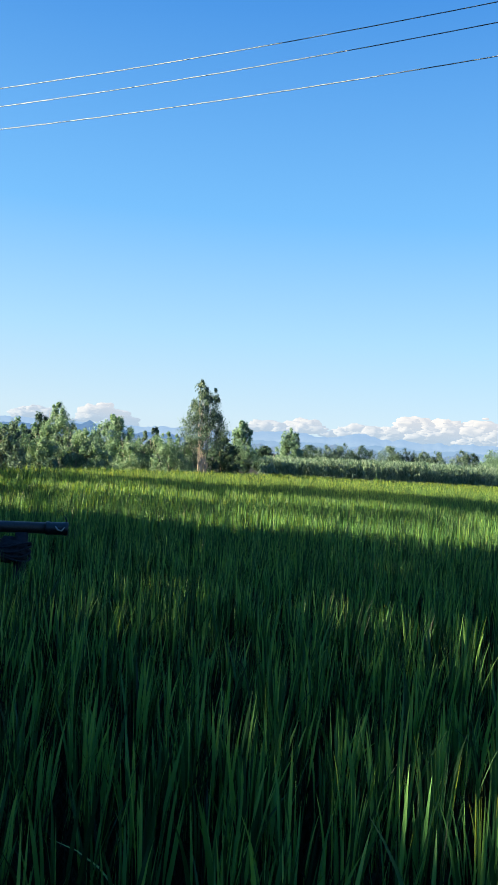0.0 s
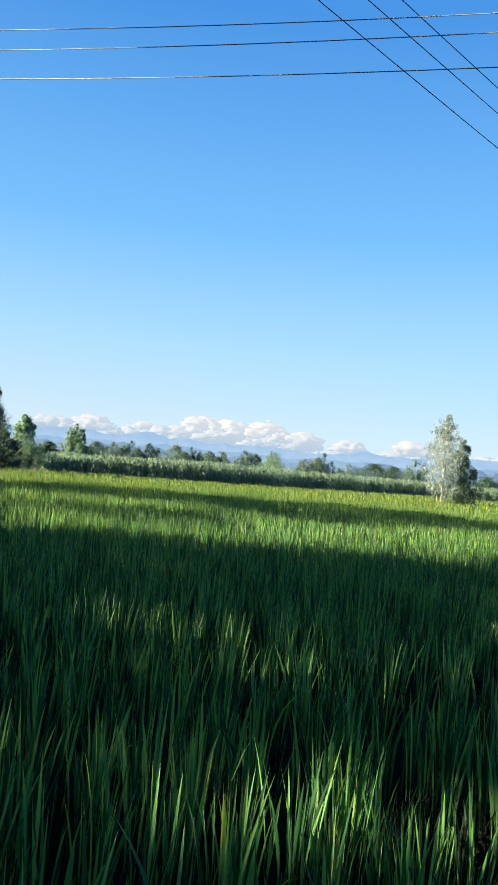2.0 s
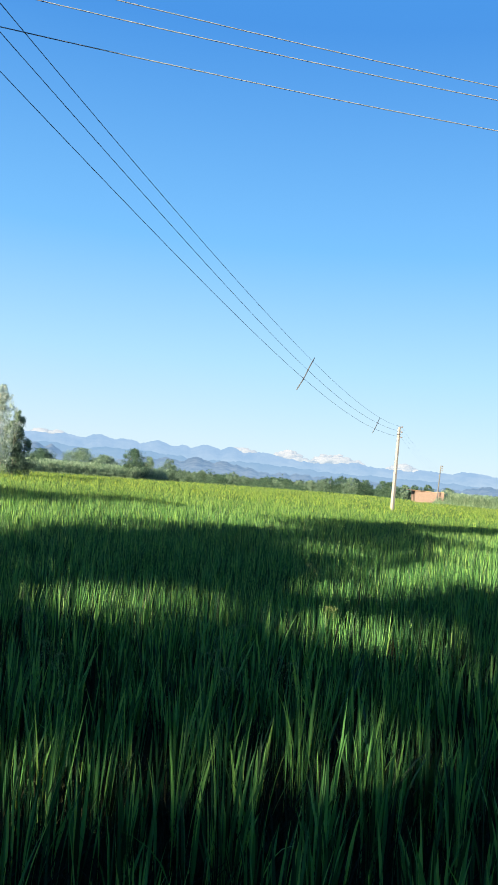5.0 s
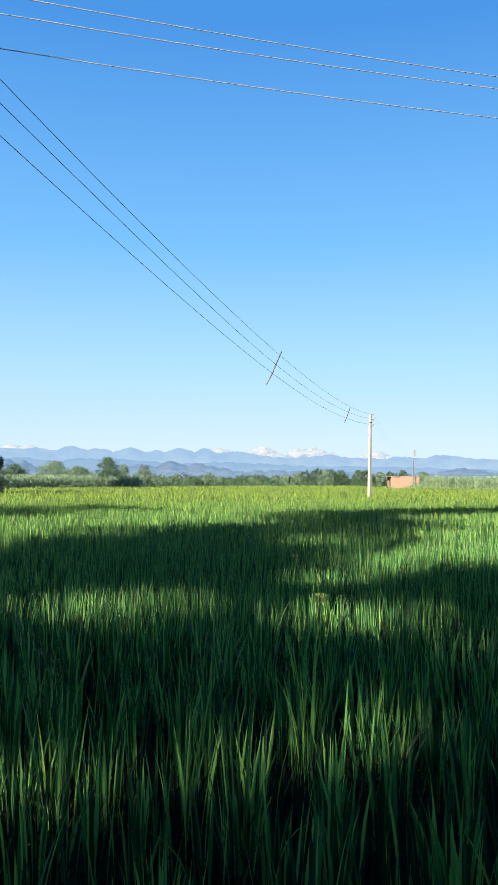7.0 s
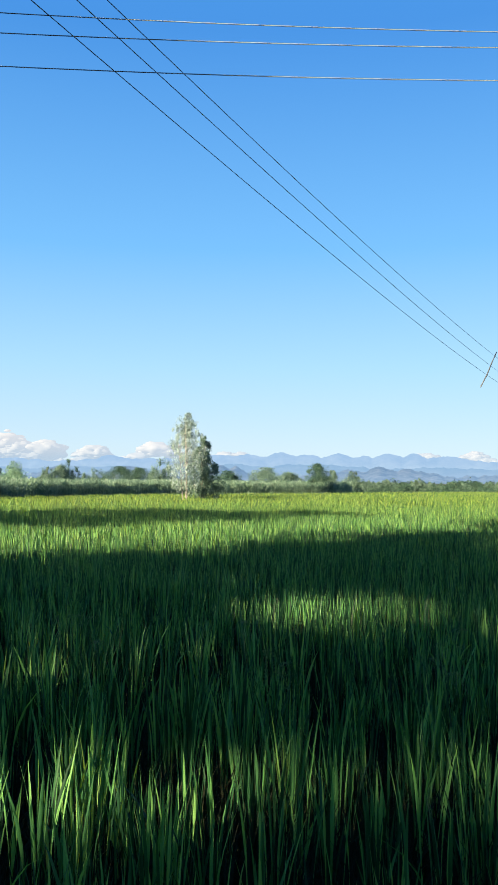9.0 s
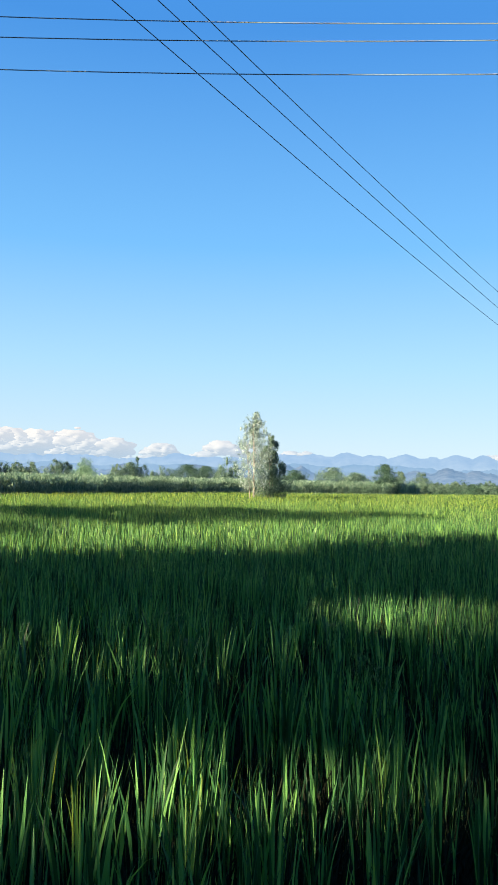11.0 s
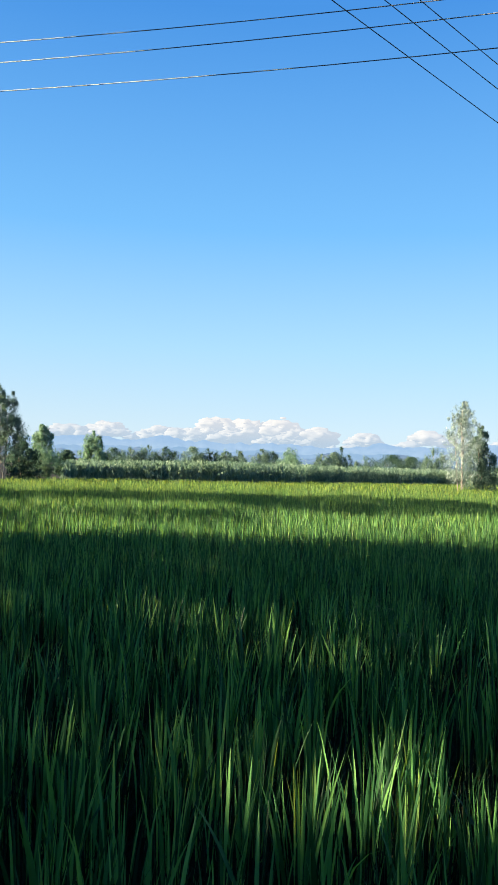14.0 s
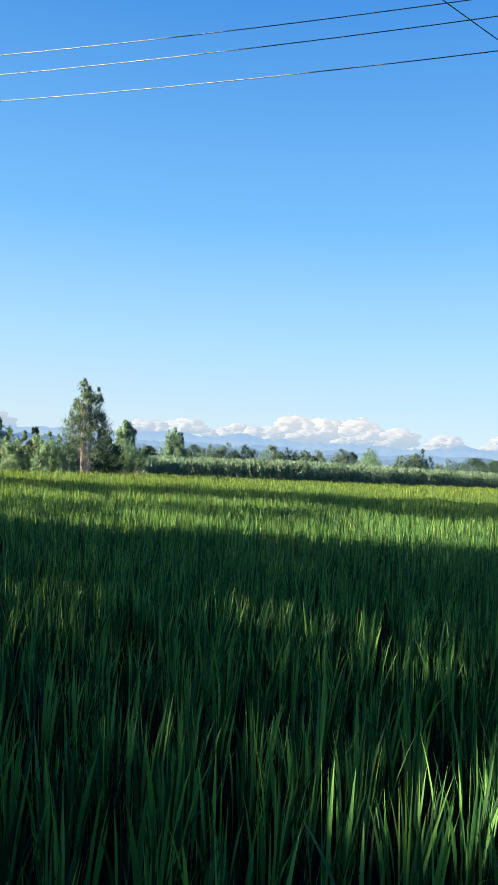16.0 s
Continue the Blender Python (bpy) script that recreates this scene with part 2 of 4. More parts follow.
def box(bm, x0, x1, y0, y1, z0, z1, bevel=0.0):
    r = bmesh.ops.create_cube(bm, size=1.0, matrix=Matrix.Translation(((x0 + x1) / 2, (y0 + y1) / 2, (z0 + z1) / 2)) @ Matrix.Diagonal((x1 - x0, y1 - y0, z1 - z0, 1)))
    if bevel:
        edges = {e for v in r["verts"] for e in v.link_edges}
        bmesh.ops.bevel(bm, geom=list(edges), offset=bevel, segments=2, affect="EDGES")


def leaf_mesh(name, rng, centres, length, width, droop, mat, face=None):
    """Many small pointed leaves; droop 1 hangs straight down, 0 points anywhere. face: the ways that they turn to the light."""
    n = len(centres)
    d = rng.normal(size=(n, 3))
    d /= np.linalg.norm(d, axis=1)[:, None]
    d[:, 2] -= droop * 1.6
    d /= np.linalg.norm(d, axis=1)[:, None]
    if face is None:
        side = np.cross(d, rng.normal(size=(n, 3)))
    else:
        up = face / (np.linalg.norm(face, axis=1)[:, None] + 1e-6) + rng.normal(0, 0.42, (n, 3)) + (0, 0, 0.15)
        up /= np.linalg.norm(up, axis=1)[:, None]
        d = d - up * (d * up).sum(1)[:, None] * 0.85
        d /= np.linalg.norm(d, axis=1)[:, None] + 1e-6
        side = np.cross(up, d)
    side /= np.linalg.norm(side, axis=1)[:, None] + 1e-6
    ln = (length * rng.uniform(0.6, 1.3, n))[:, None]
    wd = (width * rng.uniform(0.6, 1.3, n))[:, None]
    v = np.stack([centres - d * ln / 2, centres + side * wd / 2 - d * ln * 0.08, centres + d * ln / 2, centres - side * wd / 2 - d * ln * 0.08], 1)
    return mesh_from(name, v.reshape(-1, 3), np.arange(4 * n).reshape(-1, 4), mat)


# ---- ground and distance ----
def build_ground():
    radii = np.concatenate([np.linspace(0, 60, 25), np.geomspace(66, 4900, 40)])
    az = np.linspace(0, 2 * math.pi, 97)[:-1]
    v = [(0, 0, 0)]
    rng = np.random.default_rng(3)
    for r in radii[1:]:
        for a in az:
            v.append((r * math.sin(a), r * math.cos(a), ground_z(r) + rng.uniform(-0.01, 0.01)))
    n = len(az)
    bm = bmesh.new()
    vs = [bm.verts.new(p) for p in v]
    for k in range(n):
        bm.faces.new((vs[0], vs[1 + (k + 1) % n], vs[1 + k]))
    for i in range(len(radii) - 2):
        a0, b0 = 1 + i * n, 1 + (i + 1) * n
        for k in range(n):
            bm.faces.new((vs[a0 + k], vs[a0 + (k + 1) % n], vs[b0 + (k + 1) % n], vs[b0 + k]))
    bmesh.ops.recalc_face_normals(bm, faces=bm.faces[:])
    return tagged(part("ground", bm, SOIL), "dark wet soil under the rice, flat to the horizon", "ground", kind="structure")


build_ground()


def ridge(name, r, base, peaks, rough, mat, label, seed, az0=-40, az1=90, depth=260.0):
    """A mountain range: an uneven crest with named summits, falling away in spurs towards the valley."""
    rng = np.random.default_rng(seed)
    az = np.arange(az0, az1, 0.12)
    el = np.full(len(az), base, float)
    for a, e, w in peaks:
        el = np.maximum(el, base + (e - base) * np.exp(-np.abs((az - a) / (1.9 * w)) ** 1.6))
    el += [rough * 1.5 * noise.fractal((a * 0.45, seed, 0.3), 0.8, 2.1, 7) + rough * 1.7 * noise.fractal((a * 1.6, seed, 4.3), 0.6, 2.3, 5) for a in az]
    rows = 12
    v = []
    for j in range(rows + 1):
        f = j / rows
        for i, a in enumerate(az):
            h = max(r * math.tan(radians(el[i])) + 1.9, 2)
            spur = noise.noise((a * 0.6, f * 2.0, seed)) * 0.5 + noise.noise((a * 1.9, f * 4.0, seed + 5)) * 0.3
            z = h * (f ** 1.15) * (1 + 0.22 * spur * (1 - f) * 2)
            rr = r - depth * (1 - f) + 60 * spur * math.sin(math.pi * f)
            v.append((*polar(a, rr), z - 6 * (1 - f)))
    n = len(az)
    faces = [(j * n + i, j * n + i + 1, (j + 1) * n + i + 1, (j + 1) * n + i) for j in range(rows) for i in range(n - 1)]
    ob = new(name, mesh_from(name, v, faces, mat, True))
    return tagged(ob, label, "mountains", kind="structure")


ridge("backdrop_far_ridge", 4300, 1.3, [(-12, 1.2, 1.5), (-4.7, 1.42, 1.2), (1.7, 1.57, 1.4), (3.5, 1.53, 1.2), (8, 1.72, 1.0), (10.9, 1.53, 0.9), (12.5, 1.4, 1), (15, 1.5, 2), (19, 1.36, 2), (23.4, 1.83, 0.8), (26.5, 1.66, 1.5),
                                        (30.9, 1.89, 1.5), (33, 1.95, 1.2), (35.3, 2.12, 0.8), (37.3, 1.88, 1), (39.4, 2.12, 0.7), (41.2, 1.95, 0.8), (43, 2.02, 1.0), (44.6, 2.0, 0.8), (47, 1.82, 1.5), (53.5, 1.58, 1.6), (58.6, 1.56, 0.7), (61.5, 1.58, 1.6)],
      0.06, RIDGE_FAR, "pale blue far mountain range, haze painted in", 11)
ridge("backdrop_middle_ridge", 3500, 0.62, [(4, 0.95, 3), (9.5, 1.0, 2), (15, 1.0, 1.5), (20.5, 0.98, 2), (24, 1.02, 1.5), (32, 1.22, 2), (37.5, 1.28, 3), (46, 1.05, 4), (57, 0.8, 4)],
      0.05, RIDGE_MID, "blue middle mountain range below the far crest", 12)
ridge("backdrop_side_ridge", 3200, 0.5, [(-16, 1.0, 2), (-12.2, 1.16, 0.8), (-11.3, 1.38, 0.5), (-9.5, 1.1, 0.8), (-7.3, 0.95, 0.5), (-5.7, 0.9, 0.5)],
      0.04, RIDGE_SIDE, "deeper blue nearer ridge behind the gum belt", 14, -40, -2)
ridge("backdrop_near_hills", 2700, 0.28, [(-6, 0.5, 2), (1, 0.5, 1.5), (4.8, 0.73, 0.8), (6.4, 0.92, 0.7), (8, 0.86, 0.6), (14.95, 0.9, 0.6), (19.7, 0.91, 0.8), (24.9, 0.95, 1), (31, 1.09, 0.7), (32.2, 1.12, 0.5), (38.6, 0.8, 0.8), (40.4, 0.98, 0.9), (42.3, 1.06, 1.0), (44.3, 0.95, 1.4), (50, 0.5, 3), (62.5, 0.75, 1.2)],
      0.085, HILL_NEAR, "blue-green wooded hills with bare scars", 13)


def cloud(az, top, width, base=1.4, seed=0):
    """A cumulus bank: a few broad billows over many small ragged ones, flat and thin below."""
    rng = np.random.default_rng(seed)
    r = 4650.0
    bm = bmesh.new()
    count = int(16 + width * 22)
    for k in range(count):
        f = rng.uniform(-1, 1)
        broad = k < count // 3
        crest = base + (top - base) * (1 - abs(f) ** 1.7) * rng.uniform(0.55, 0.92 if broad else 1.0)
        size = r * radians((rng.uniform(0.4, 0.75) if broad else rng.uniform(0.1, 0.3)) * (0.5 + 0.28 * (crest - base)))
        e = crest - math.degrees(size / r) * 0.7 - (0 if broad else max(0, crest - base) * rng.uniform(0, 0.5) ** 1.3)
        x, y = polar(az + f * width * 1.1, r + rng.uniform(-40, 40))
        m = Matrix.Translation((x, y, 1.9 + r * math.tan(radians(e)))) @ Matrix.Diagonal((size * 2.0, size * 1.4, size * 0.7, 1))
        got = bmesh.ops.create_icosphere(bm, subdivisions=3 if broad else 2, radius=1.0, matrix=m)
        o = m.translation
        for v in got["verts"]:
            d = v.co - o
            v.co = o + d * (1 + 0.55 * noise.fractal(v.co * 0.03, 0.85, 2.1, 5))
    ob = part("cloud", bm, CLOUD, smooth=True)
    return tagged(ob, "white heaped cumulus bank low over the mountains", "cloud", "cumulus over the range", "structure")


for i, (a, t, w) in enumerate([(-15.2, 2.4, 1.0), (-10.3, 3.05, 1.6), (1.2, 2.5, 1.6), (4.2, 2.8, 1.5), (8.0, 2.75, 1.8), (11.6, 3.5, 1.9), (14.0, 3.3, 1.6), (16.2, 3.5, 1.3), (9.5, 2.5, 2.6), (13.0, 2.8, 2.8), (16.5, 2.7, 2.2), (18.7, 2.9, 1.1), (22.2, 2.55, 1.0), (26.6, 2.78, 1.9), (32, 2.35, 1.2), (45.5, 2.2, 0.9), (48.8, 2.3, 1.2), (52.2, 2.3, 2.0), (57, 1.9, 1.2)]):
    cloud(a, t, w, seed=40 + i)


# ---- rice ----
EDGE = ((-40, 30), (-17, 33.5), (-10, 40), (-3, 46), (2, 53), (8, 55), (12, 57), (17, 63), (28, 82), (38, 95), (46, 120), (55, 150), (60, 125), (75, 112))


def edge_r(az):
    return np.interp(az, [a for a, _ in EDGE], [r for _, r in EDGE])


def rice_blades(rng, x, y, lean, z0, tip, width, slope, bend, segs, fold):
    """Upright blades on thin sheaths that narrow to a point; fold gives them a keeled middle."""
    n = len(x)
    turn = lean + math.pi / 2 + rng.normal(0, 0.7, n)
    cols = 3 if fold else 2
    v = np.empty((n, cols * segs + 1, 3), np.float32)
    length = tip - z0
    for k in range(segs + 1):
        t = k / segs
        out = length * (slope * t ** 1.5 + bend * t ** 3)
        px, py = x + np.cos(lean) * out, y + np.sin(lean) * out
        pz = z0 + length * (t - 0.5 * bend * t ** 3)
        if k == segs:
            v[:, -1] = np.stack([px, py, pz], 1)
            break
        w = 0.5 * width * (np.interp(t, [0, 0.3, 0.5, 0.75, 1], [0.35, 0.4, 1, 0.82, 0]) if fold else np.interp(t, [0, 0.35, 1], [0.7, 1, 0]))
        q = turn + 0.5 * t
        dx, dy = np.cos(q) * w, np.sin(q) * w
        v[:, cols * k] = np.stack([px - dx, py - dy, pz], 1)
        v[:, cols * k + cols - 1] = np.stack([px + dx, py + dy, pz], 1)
        if fold:
            v[:, cols * k + 1] = np.stack([px + dy * 0.45, py - dx * 0.45, pz], 1)
    tri = []
    for k in range(segs - 1):
        for c in range(cols - 1):
            a, b = cols * k + c, cols * (k + 1) + c
            tri += [(a, a + 1, b + 1), (a, b + 1, b)]
    for c in range(cols - 1):
        tri.append((cols * (segs - 1) + c, cols * (segs - 1) + c + 1, cols * segs))
    f = (np.asarray(tri)[None] + (np.arange(n) * (cols * segs + 1))[:, None, None]).reshape(-1, 3)
    return v.reshape(-1, 3), f


def planted(rng, az0, az1, r0, r1, gap, thin=0.0):
    """Hills set out by hand in loose rows, gap metres apart."""
    ext = np.arange(-r1, r1, gap)
    gx, gy = np.meshgrid(ext, ext[ext > -20])
    x = gx.ravel() + rng.normal(0, gap * 0.24, gx.size)
    y = gy.ravel() + rng.normal(0, gap * 0.24, gx.size)
    r, az = np.hypot(x, y), np.degrees(np.arctan2(x, y))
    ok = (r > r0) & (r < r1) & (az > az0) & (az < az1) & (r < edge_r(az) - 0.3)
    if thin:
        ok &= rng.uniform(size=len(r)) < (r0 / np.maximum(r, r0)) ** thin
    return x[ok], y[ok]


def build_rice():
    rng = np.random.default_rng(7)
    vs, fs, off = [], [], 0
    #         az0  az1  r0   r1   gap  thin tillers spread lo    tip lowest  width          bend segs
    zones = ((-34, 80, 1.2, 6.5, 0.215, 0.0, 22, 0.05, 0.4, 0.73, (0.006, 0.02), 0.1, 6),
             (-28, 72, 6.5, 16.0, 0.21, 0.0, 24, 0.05, 0.45, 0.79, (0.007, 0.019), 0.1, 4),
             (-25, 70, 16.0, 42.0, 0.2, 0.5, 13, 0.05, 0.55, 0.83, (0.011, 0.024), 0.16, 2),
             (-24, 70, 42.0, 152.0, 0.3, 1.1, 10, 0.08, 0.55, 0.82, (0.024, 0.05), 0.24, 2))
    for a0, a1, r0, r1, gap, thin, tillers, spread, lo, low_tip, wd, bend, segs in zones:
        hx, hy = planted(rng, a0, a1, r0, r1, gap, thin)
        m = len(hx)
        vigour = np.repeat(rng.normal(0.95, 0.055 if r0 < 6 else 0.045, m), tillers)
        full = np.repeat(np.clip(rng.uniform(0.3, 1.15, m), 0, 1) * (rng.uniform(size=m) > (0.15 if r0 < 6 else 0.05)), tillers)
        x, y = np.repeat(hx, tillers), np.repeat(hy, tillers)
        keep = rng.uniform(size=len(x)) < full
        x, y, vigour = x[keep], y[keep], vigour[keep]
        k = len(x)
        lean = rng.uniform(0, 2 * math.pi, k)
        off_c = np.abs(rng.normal(0, spread, k))
        x, y = x + np.cos(lean) * off_c, y + np.sin(lean) * off_c
        r = np.hypot(x, y)
        lush = vigour * (1 + 0.03 * np.sin(x * 1.7 + 1.3 * np.sin(y * 0.9)) + 0.025 * np.sin(y * 2.3 + x * 0.7))
        z0 = ground_z(r) + lo
        tip = ground_z(r) + (0.97 - (0.97 - low_tip) * rng.uniform(0, 1, k) ** 1.3) * lush + 0.1 * (rng.uniform(size=k) < 0.1) * rng.uniform(0, 1, k)
        slope = 0.015 + np.abs(rng.normal(0, 0.085 if r0 < 6 else 0.07, k)) + 0.16 * (rng.uniform(size=k) < 0.03)
        bends = bend * rng.uniform(0.1, 1.0, k) ** 2 + 0.3 * (rng.uniform(size=k) < 0.012)
        v, f = rice_blades(rng, x, y, lean, z0, tip, rng.uniform(wd[0], wd[1], k), slope, bends, segs, segs > 5)
        vs.append(v)
        fs.append(f + off)
        off += len(v)
    # near-black blades close the stand low down, their colour standing for deep shade
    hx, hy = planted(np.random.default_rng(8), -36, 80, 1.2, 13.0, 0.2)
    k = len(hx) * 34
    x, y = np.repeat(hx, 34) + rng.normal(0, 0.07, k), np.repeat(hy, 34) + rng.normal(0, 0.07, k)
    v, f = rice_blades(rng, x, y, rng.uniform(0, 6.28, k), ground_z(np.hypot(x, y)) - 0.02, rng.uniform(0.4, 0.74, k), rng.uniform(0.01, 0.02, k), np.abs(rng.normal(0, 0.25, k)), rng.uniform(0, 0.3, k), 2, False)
    tagged(new("rice_gap_shade", mesh_from("rice_gap_shade", v, f, SHADE_STEM)), "near-black stems standing for the shade under the rice", "rice stems", kind="stuff")
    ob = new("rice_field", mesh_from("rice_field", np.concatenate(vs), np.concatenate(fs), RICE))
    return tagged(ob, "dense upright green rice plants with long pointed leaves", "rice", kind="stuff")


build_rice()


def build_ears():
    """Drooping heads of grain: arching stalks set with small pointed grains."""
    rng = np.random.default_rng(17)
    near = [(3.2, 3.0), (3.6, 3.1), (3.1, 2.6), (3.6, 2.6), (6.2, 4.6), (6.6, 4.7), (4.6, 2.9), (2.3, 3.2), (1.9, 4.2), (2.6, 3.6), (4.0, 3.4), (5.2, 3.7), (3.0, 4.4), (4.4, 4.6), (7.5, 5.8), (2.2, 5.1)]
    pts, size = [], []
    for x, y in near:
        for head in range(2):
            a0 = rng.uniform(0, 6.28)
            x0, y0 = x + rng.normal(0, 0.06), y + rng.normal(0, 0.06)
            for b in range(5):
                a = a0 + rng.normal(0, 0.35)
                reach, drop = rng.uniform(0.08, 0.2), rng.uniform(0.1, 0.24)
                for t in np.linspace(0.15, 1, 16):
                    pts.append((x0 + math.cos(a) * reach * t, y0 + math.sin(a) * reach * t, 0.93 + 0.1 * t - drop * t * t * 1.2 + rng.normal(0, 0.003)))
                    size.append(1.0)
    az, r = rng.uniform(-4, 68, 30000), 14 + 115 * rng.uniform(0, 1, 30000) ** 0.8
    ok = r < edge_r(az) - 0.5
    for a, q in zip(az[ok], r[ok]):
        x, y = polar(a, q)
        for k in range(4):
            pts.append((x + rng.normal(0, 0.05), y + rng.normal(0, 0.05), float(ground_z(q)) + rng.uniform(0.78, 0.96)))
            size.append(1.0 + q * 0.035)
    p, size = np.array(pts), np.array(size)[:, None, None]
    me = leaf_mesh("rice_ears", rng, p, 0.011, 0.0045, 0.5, EAR)
    co = np.empty(len(p) * 12, np.float32)
    me.vertices.foreach_get("co", co)
    co = co.reshape(-1, 4, 3)
    co = p[:, None, :] + (co - p[:, None, :]) * size * np.array((1, 1, 1.4))
    me.vertices.foreach_set("co", co.astype(np.float32).ravel())
    me.update()
    return tagged(new("rice_ears", me), "drooping yellow-green ears of ripening rice", "rice ears", kind="stuff")


build_ears()


def build_weed():
    """A leafy weed standing a little over the rice."""
    rng = np.random.default_rng(23)
    base = new("weed")
    base.location = (-1.95, 14.65, -0.07)
    bm = bmesh.new()
    tube(bm, [(0, 0, -0.05), (0.02, 0, 0.5), (0.0, 0.02, 1.02)], [0.006, 0.005, 0.003], 6)
    part("stem", bm, BARK, base, smooth=True)
    p = np.column_stack([rng.normal(0, 0.075, 70), rng.normal(0, 0.075, 70), 0.72 + rng.uniform(0, 0.36, 70)])
    leaves = new("leaves", leaf_mesh("leaves", rng, p, 0.09, 0.035, 0.1, WEED))
    leaves.parent = base
    return tagged(base, "pale green leafy weed standing among the rice", "weed")


build_weed()


# ---- trees ----
def ball(rng, n, reach=2.3):
    """Offsets of leaves about the middle of a clump, with a firm outside."""
    q = rng.normal(size=(n, 3))
    return q * np.minimum(1.0, reach / np.linalg.norm(q, axis=1))[:, None]


def crown_points(rng, n, h, w, low, lobes, style):
    """Leaf places in clumps that hang on limbs, with gaps of air between the clumps. Also gives the clump centres."""
    heads = []
    # leaders: place across, share of the height, share of the width
    if style == "gum":
        leaders = [(-0.1, 1.0, 0.75), (0.27, 0.92, 0.6), (-0.22, 0.7, 0.7), (0.3, 0.6, 0.6), (0.05, 0.84, 0.75), (-0.1, 1.0, 0.75)]
    elif style == "oval":
        leaders = [(0.0, 1.0, 1.0), (0.1, 0.9, 0.8), (-0.12, 0.86, 0.8)]
    elif style == "spire":
        leaders = [(0.0, 1.0, 1.0), (0.16, 0.82, 0.7), (-0.18, 0.75, 0.75)]
    elif style == "loose":
        leaders = [(0.0, 1.0, 0.7), (0.3, 0.86, 0.6), (-0.32, 0.8, 0.6), (0.1, 0.66, 0.9)]
    else:
        leaders = [(0.0, 1.0, 1.0)]
    turn = rng.uniform(0, 6.28) if style != "gum" else 0.0
    for k in range(lobes):
        across, tall, wide = leaders[k % len(leaders)]
        t = rng.uniform(0, 1)
        if style == "round":
            rad = math.sqrt(max(0.02, 1 - (2 * t - 0.9) ** 2))
        else:
            rad = (math.sin(math.pi * (0.14 + 0.84 * t)) ** 0.8 * 0.95 if style == "oval" else min(1.0, 0.5 + 2.0 * t) * (1.0 - t) ** 0.66 * 1.2) + 0.05
        a = rng.uniform(0, 2 * math.pi)
        q = w / 2 * wide * rad * math.sqrt(rng.uniform(0.03, 1))
        top = low + (h - low) * tall
        heads.append((across * w * math.cos(turn) * 0.8 + q * math.cos(a), across * w * math.sin(turn) * 0.8 + q * math.sin(a), low + (top - low) * t * 0.96))
    heads = np.array(heads)
    share = rng.uniform(0.4, 1.4, lobes)
    pick = rng.choice(lobes, n, p=share / share.sum())
    size = (0.052 if style != "round" else 0.085) * w * rng.uniform(0.5, 1.3, lobes)
    if style != "round":
        size = size * (1.2 - 0.75 * np.clip((heads[:, 2] - low) / max(0.1, h - low), 0, 1))
    off = ball(rng, n, 1.8 if style == "round" else 2.3) * size[pick][:, None] * (1, 1, 1.5 if style != "round" else 0.85)
    p = heads[pick] + off
    p[:, 2] -= 0.6 * np.maximum(0, p[:, 2] - h)
    # leaves turn out from their clump, and the clumps from the tree
    face = off / (np.linalg.norm(off, axis=1)[:, None] + 1e-6) + 0.7 * np.column_stack([p[:, :2] / (0.5 * w), (p[:, 2] - low) / max(0.1, h - low) - 0.4])
    return p, heads, face


def tree(az, r, el, width, low, style, mat, n, leaf, label, lobes=40, droop=0.5, stems=1, group="", seed=0, bark=BARK, full=2.4):
    """A tree whose top stands el degrees over the eye: tapered stems with limbs, and a crown of small leaves in clumps."""
    rng = np.random.default_rng(1000 + seed)
    x, y = polar(az, r)
    z0 = float(ground_z(r))
    h = 1.9 + r * math.tan(radians(el)) - z0
    base = new("tree")
    base.location = (x, y, z0)
    p, heads, face = crown_points(rng, int(n * full), h, width * (1.08 if style == "round" else 1.28), low, int(lobes * 2.5), style)
    bm = bmesh.new()
    for s in range(stems):
        a = 6.28 * s / stems + rng.uniform(0, 1)
        o = 0.0 if stems == 1 else 0.16
        top = Vector((rng.normal() * 0.1 * width + 3 * o * math.cos(a), rng.normal() * 0.1 * width + 3 * o * math.sin(a), h * rng.uniform(0.78, 0.93)))
        foot_at = Vector((o * math.cos(a), o * math.sin(a), -0.1))
        pts = [foot_at.lerp(top, t) + Vector((0.05 * width * math.sin(4 * t + s), 0.05 * width * math.sin(3 * t + 2 * s), 0)) * t for t in (0, 0.2, 0.4, 0.6, 0.8, 1.0)]
        rad = max(0.022, 0.006 * h)
        tube(bm, pts, [rad * (1 - 0.85 * t) for t in (0, 0.2, 0.4, 0.6, 0.8, 1.0)], 7)
        for hd in heads[s::stems][:16]:
            q = Vector(hd)
            t = min(0.9, max(low * 0.6 / h, q.z / h - 0.16))
            st = foot_at.lerp(top, t)
            mid = st.lerp(q, 0.5) + Vector((0, 0, 0.03 * h))
            tube(bm, [st, mid, q], [rad * 0.3 * (1 - 0.6 * t), rad * 0.16 * (1 - 0.5 * t), rad * 0.05], 5)
    part("trunk", bm, bark, base, smooth=True)
    crown = new("crown", leaf_mesh("crown", rng, p, leaf[0] * 0.8, leaf[1] * 0.9, droop, mat, face))
    crown.parent = base
    return tagged(base, label, "tree", group)


# the gum and scrub belt beside the field
tree(-3.4, 46.5, 4.95, 2.1, 2.2, "gum", GUM, 6400, (0.17, 0.06), "tall slender gum tree with grey-green hanging leaves and bare pale stems", 62, 0.9, 4, seed=1, bark=PALE_BARK, full=2.0)
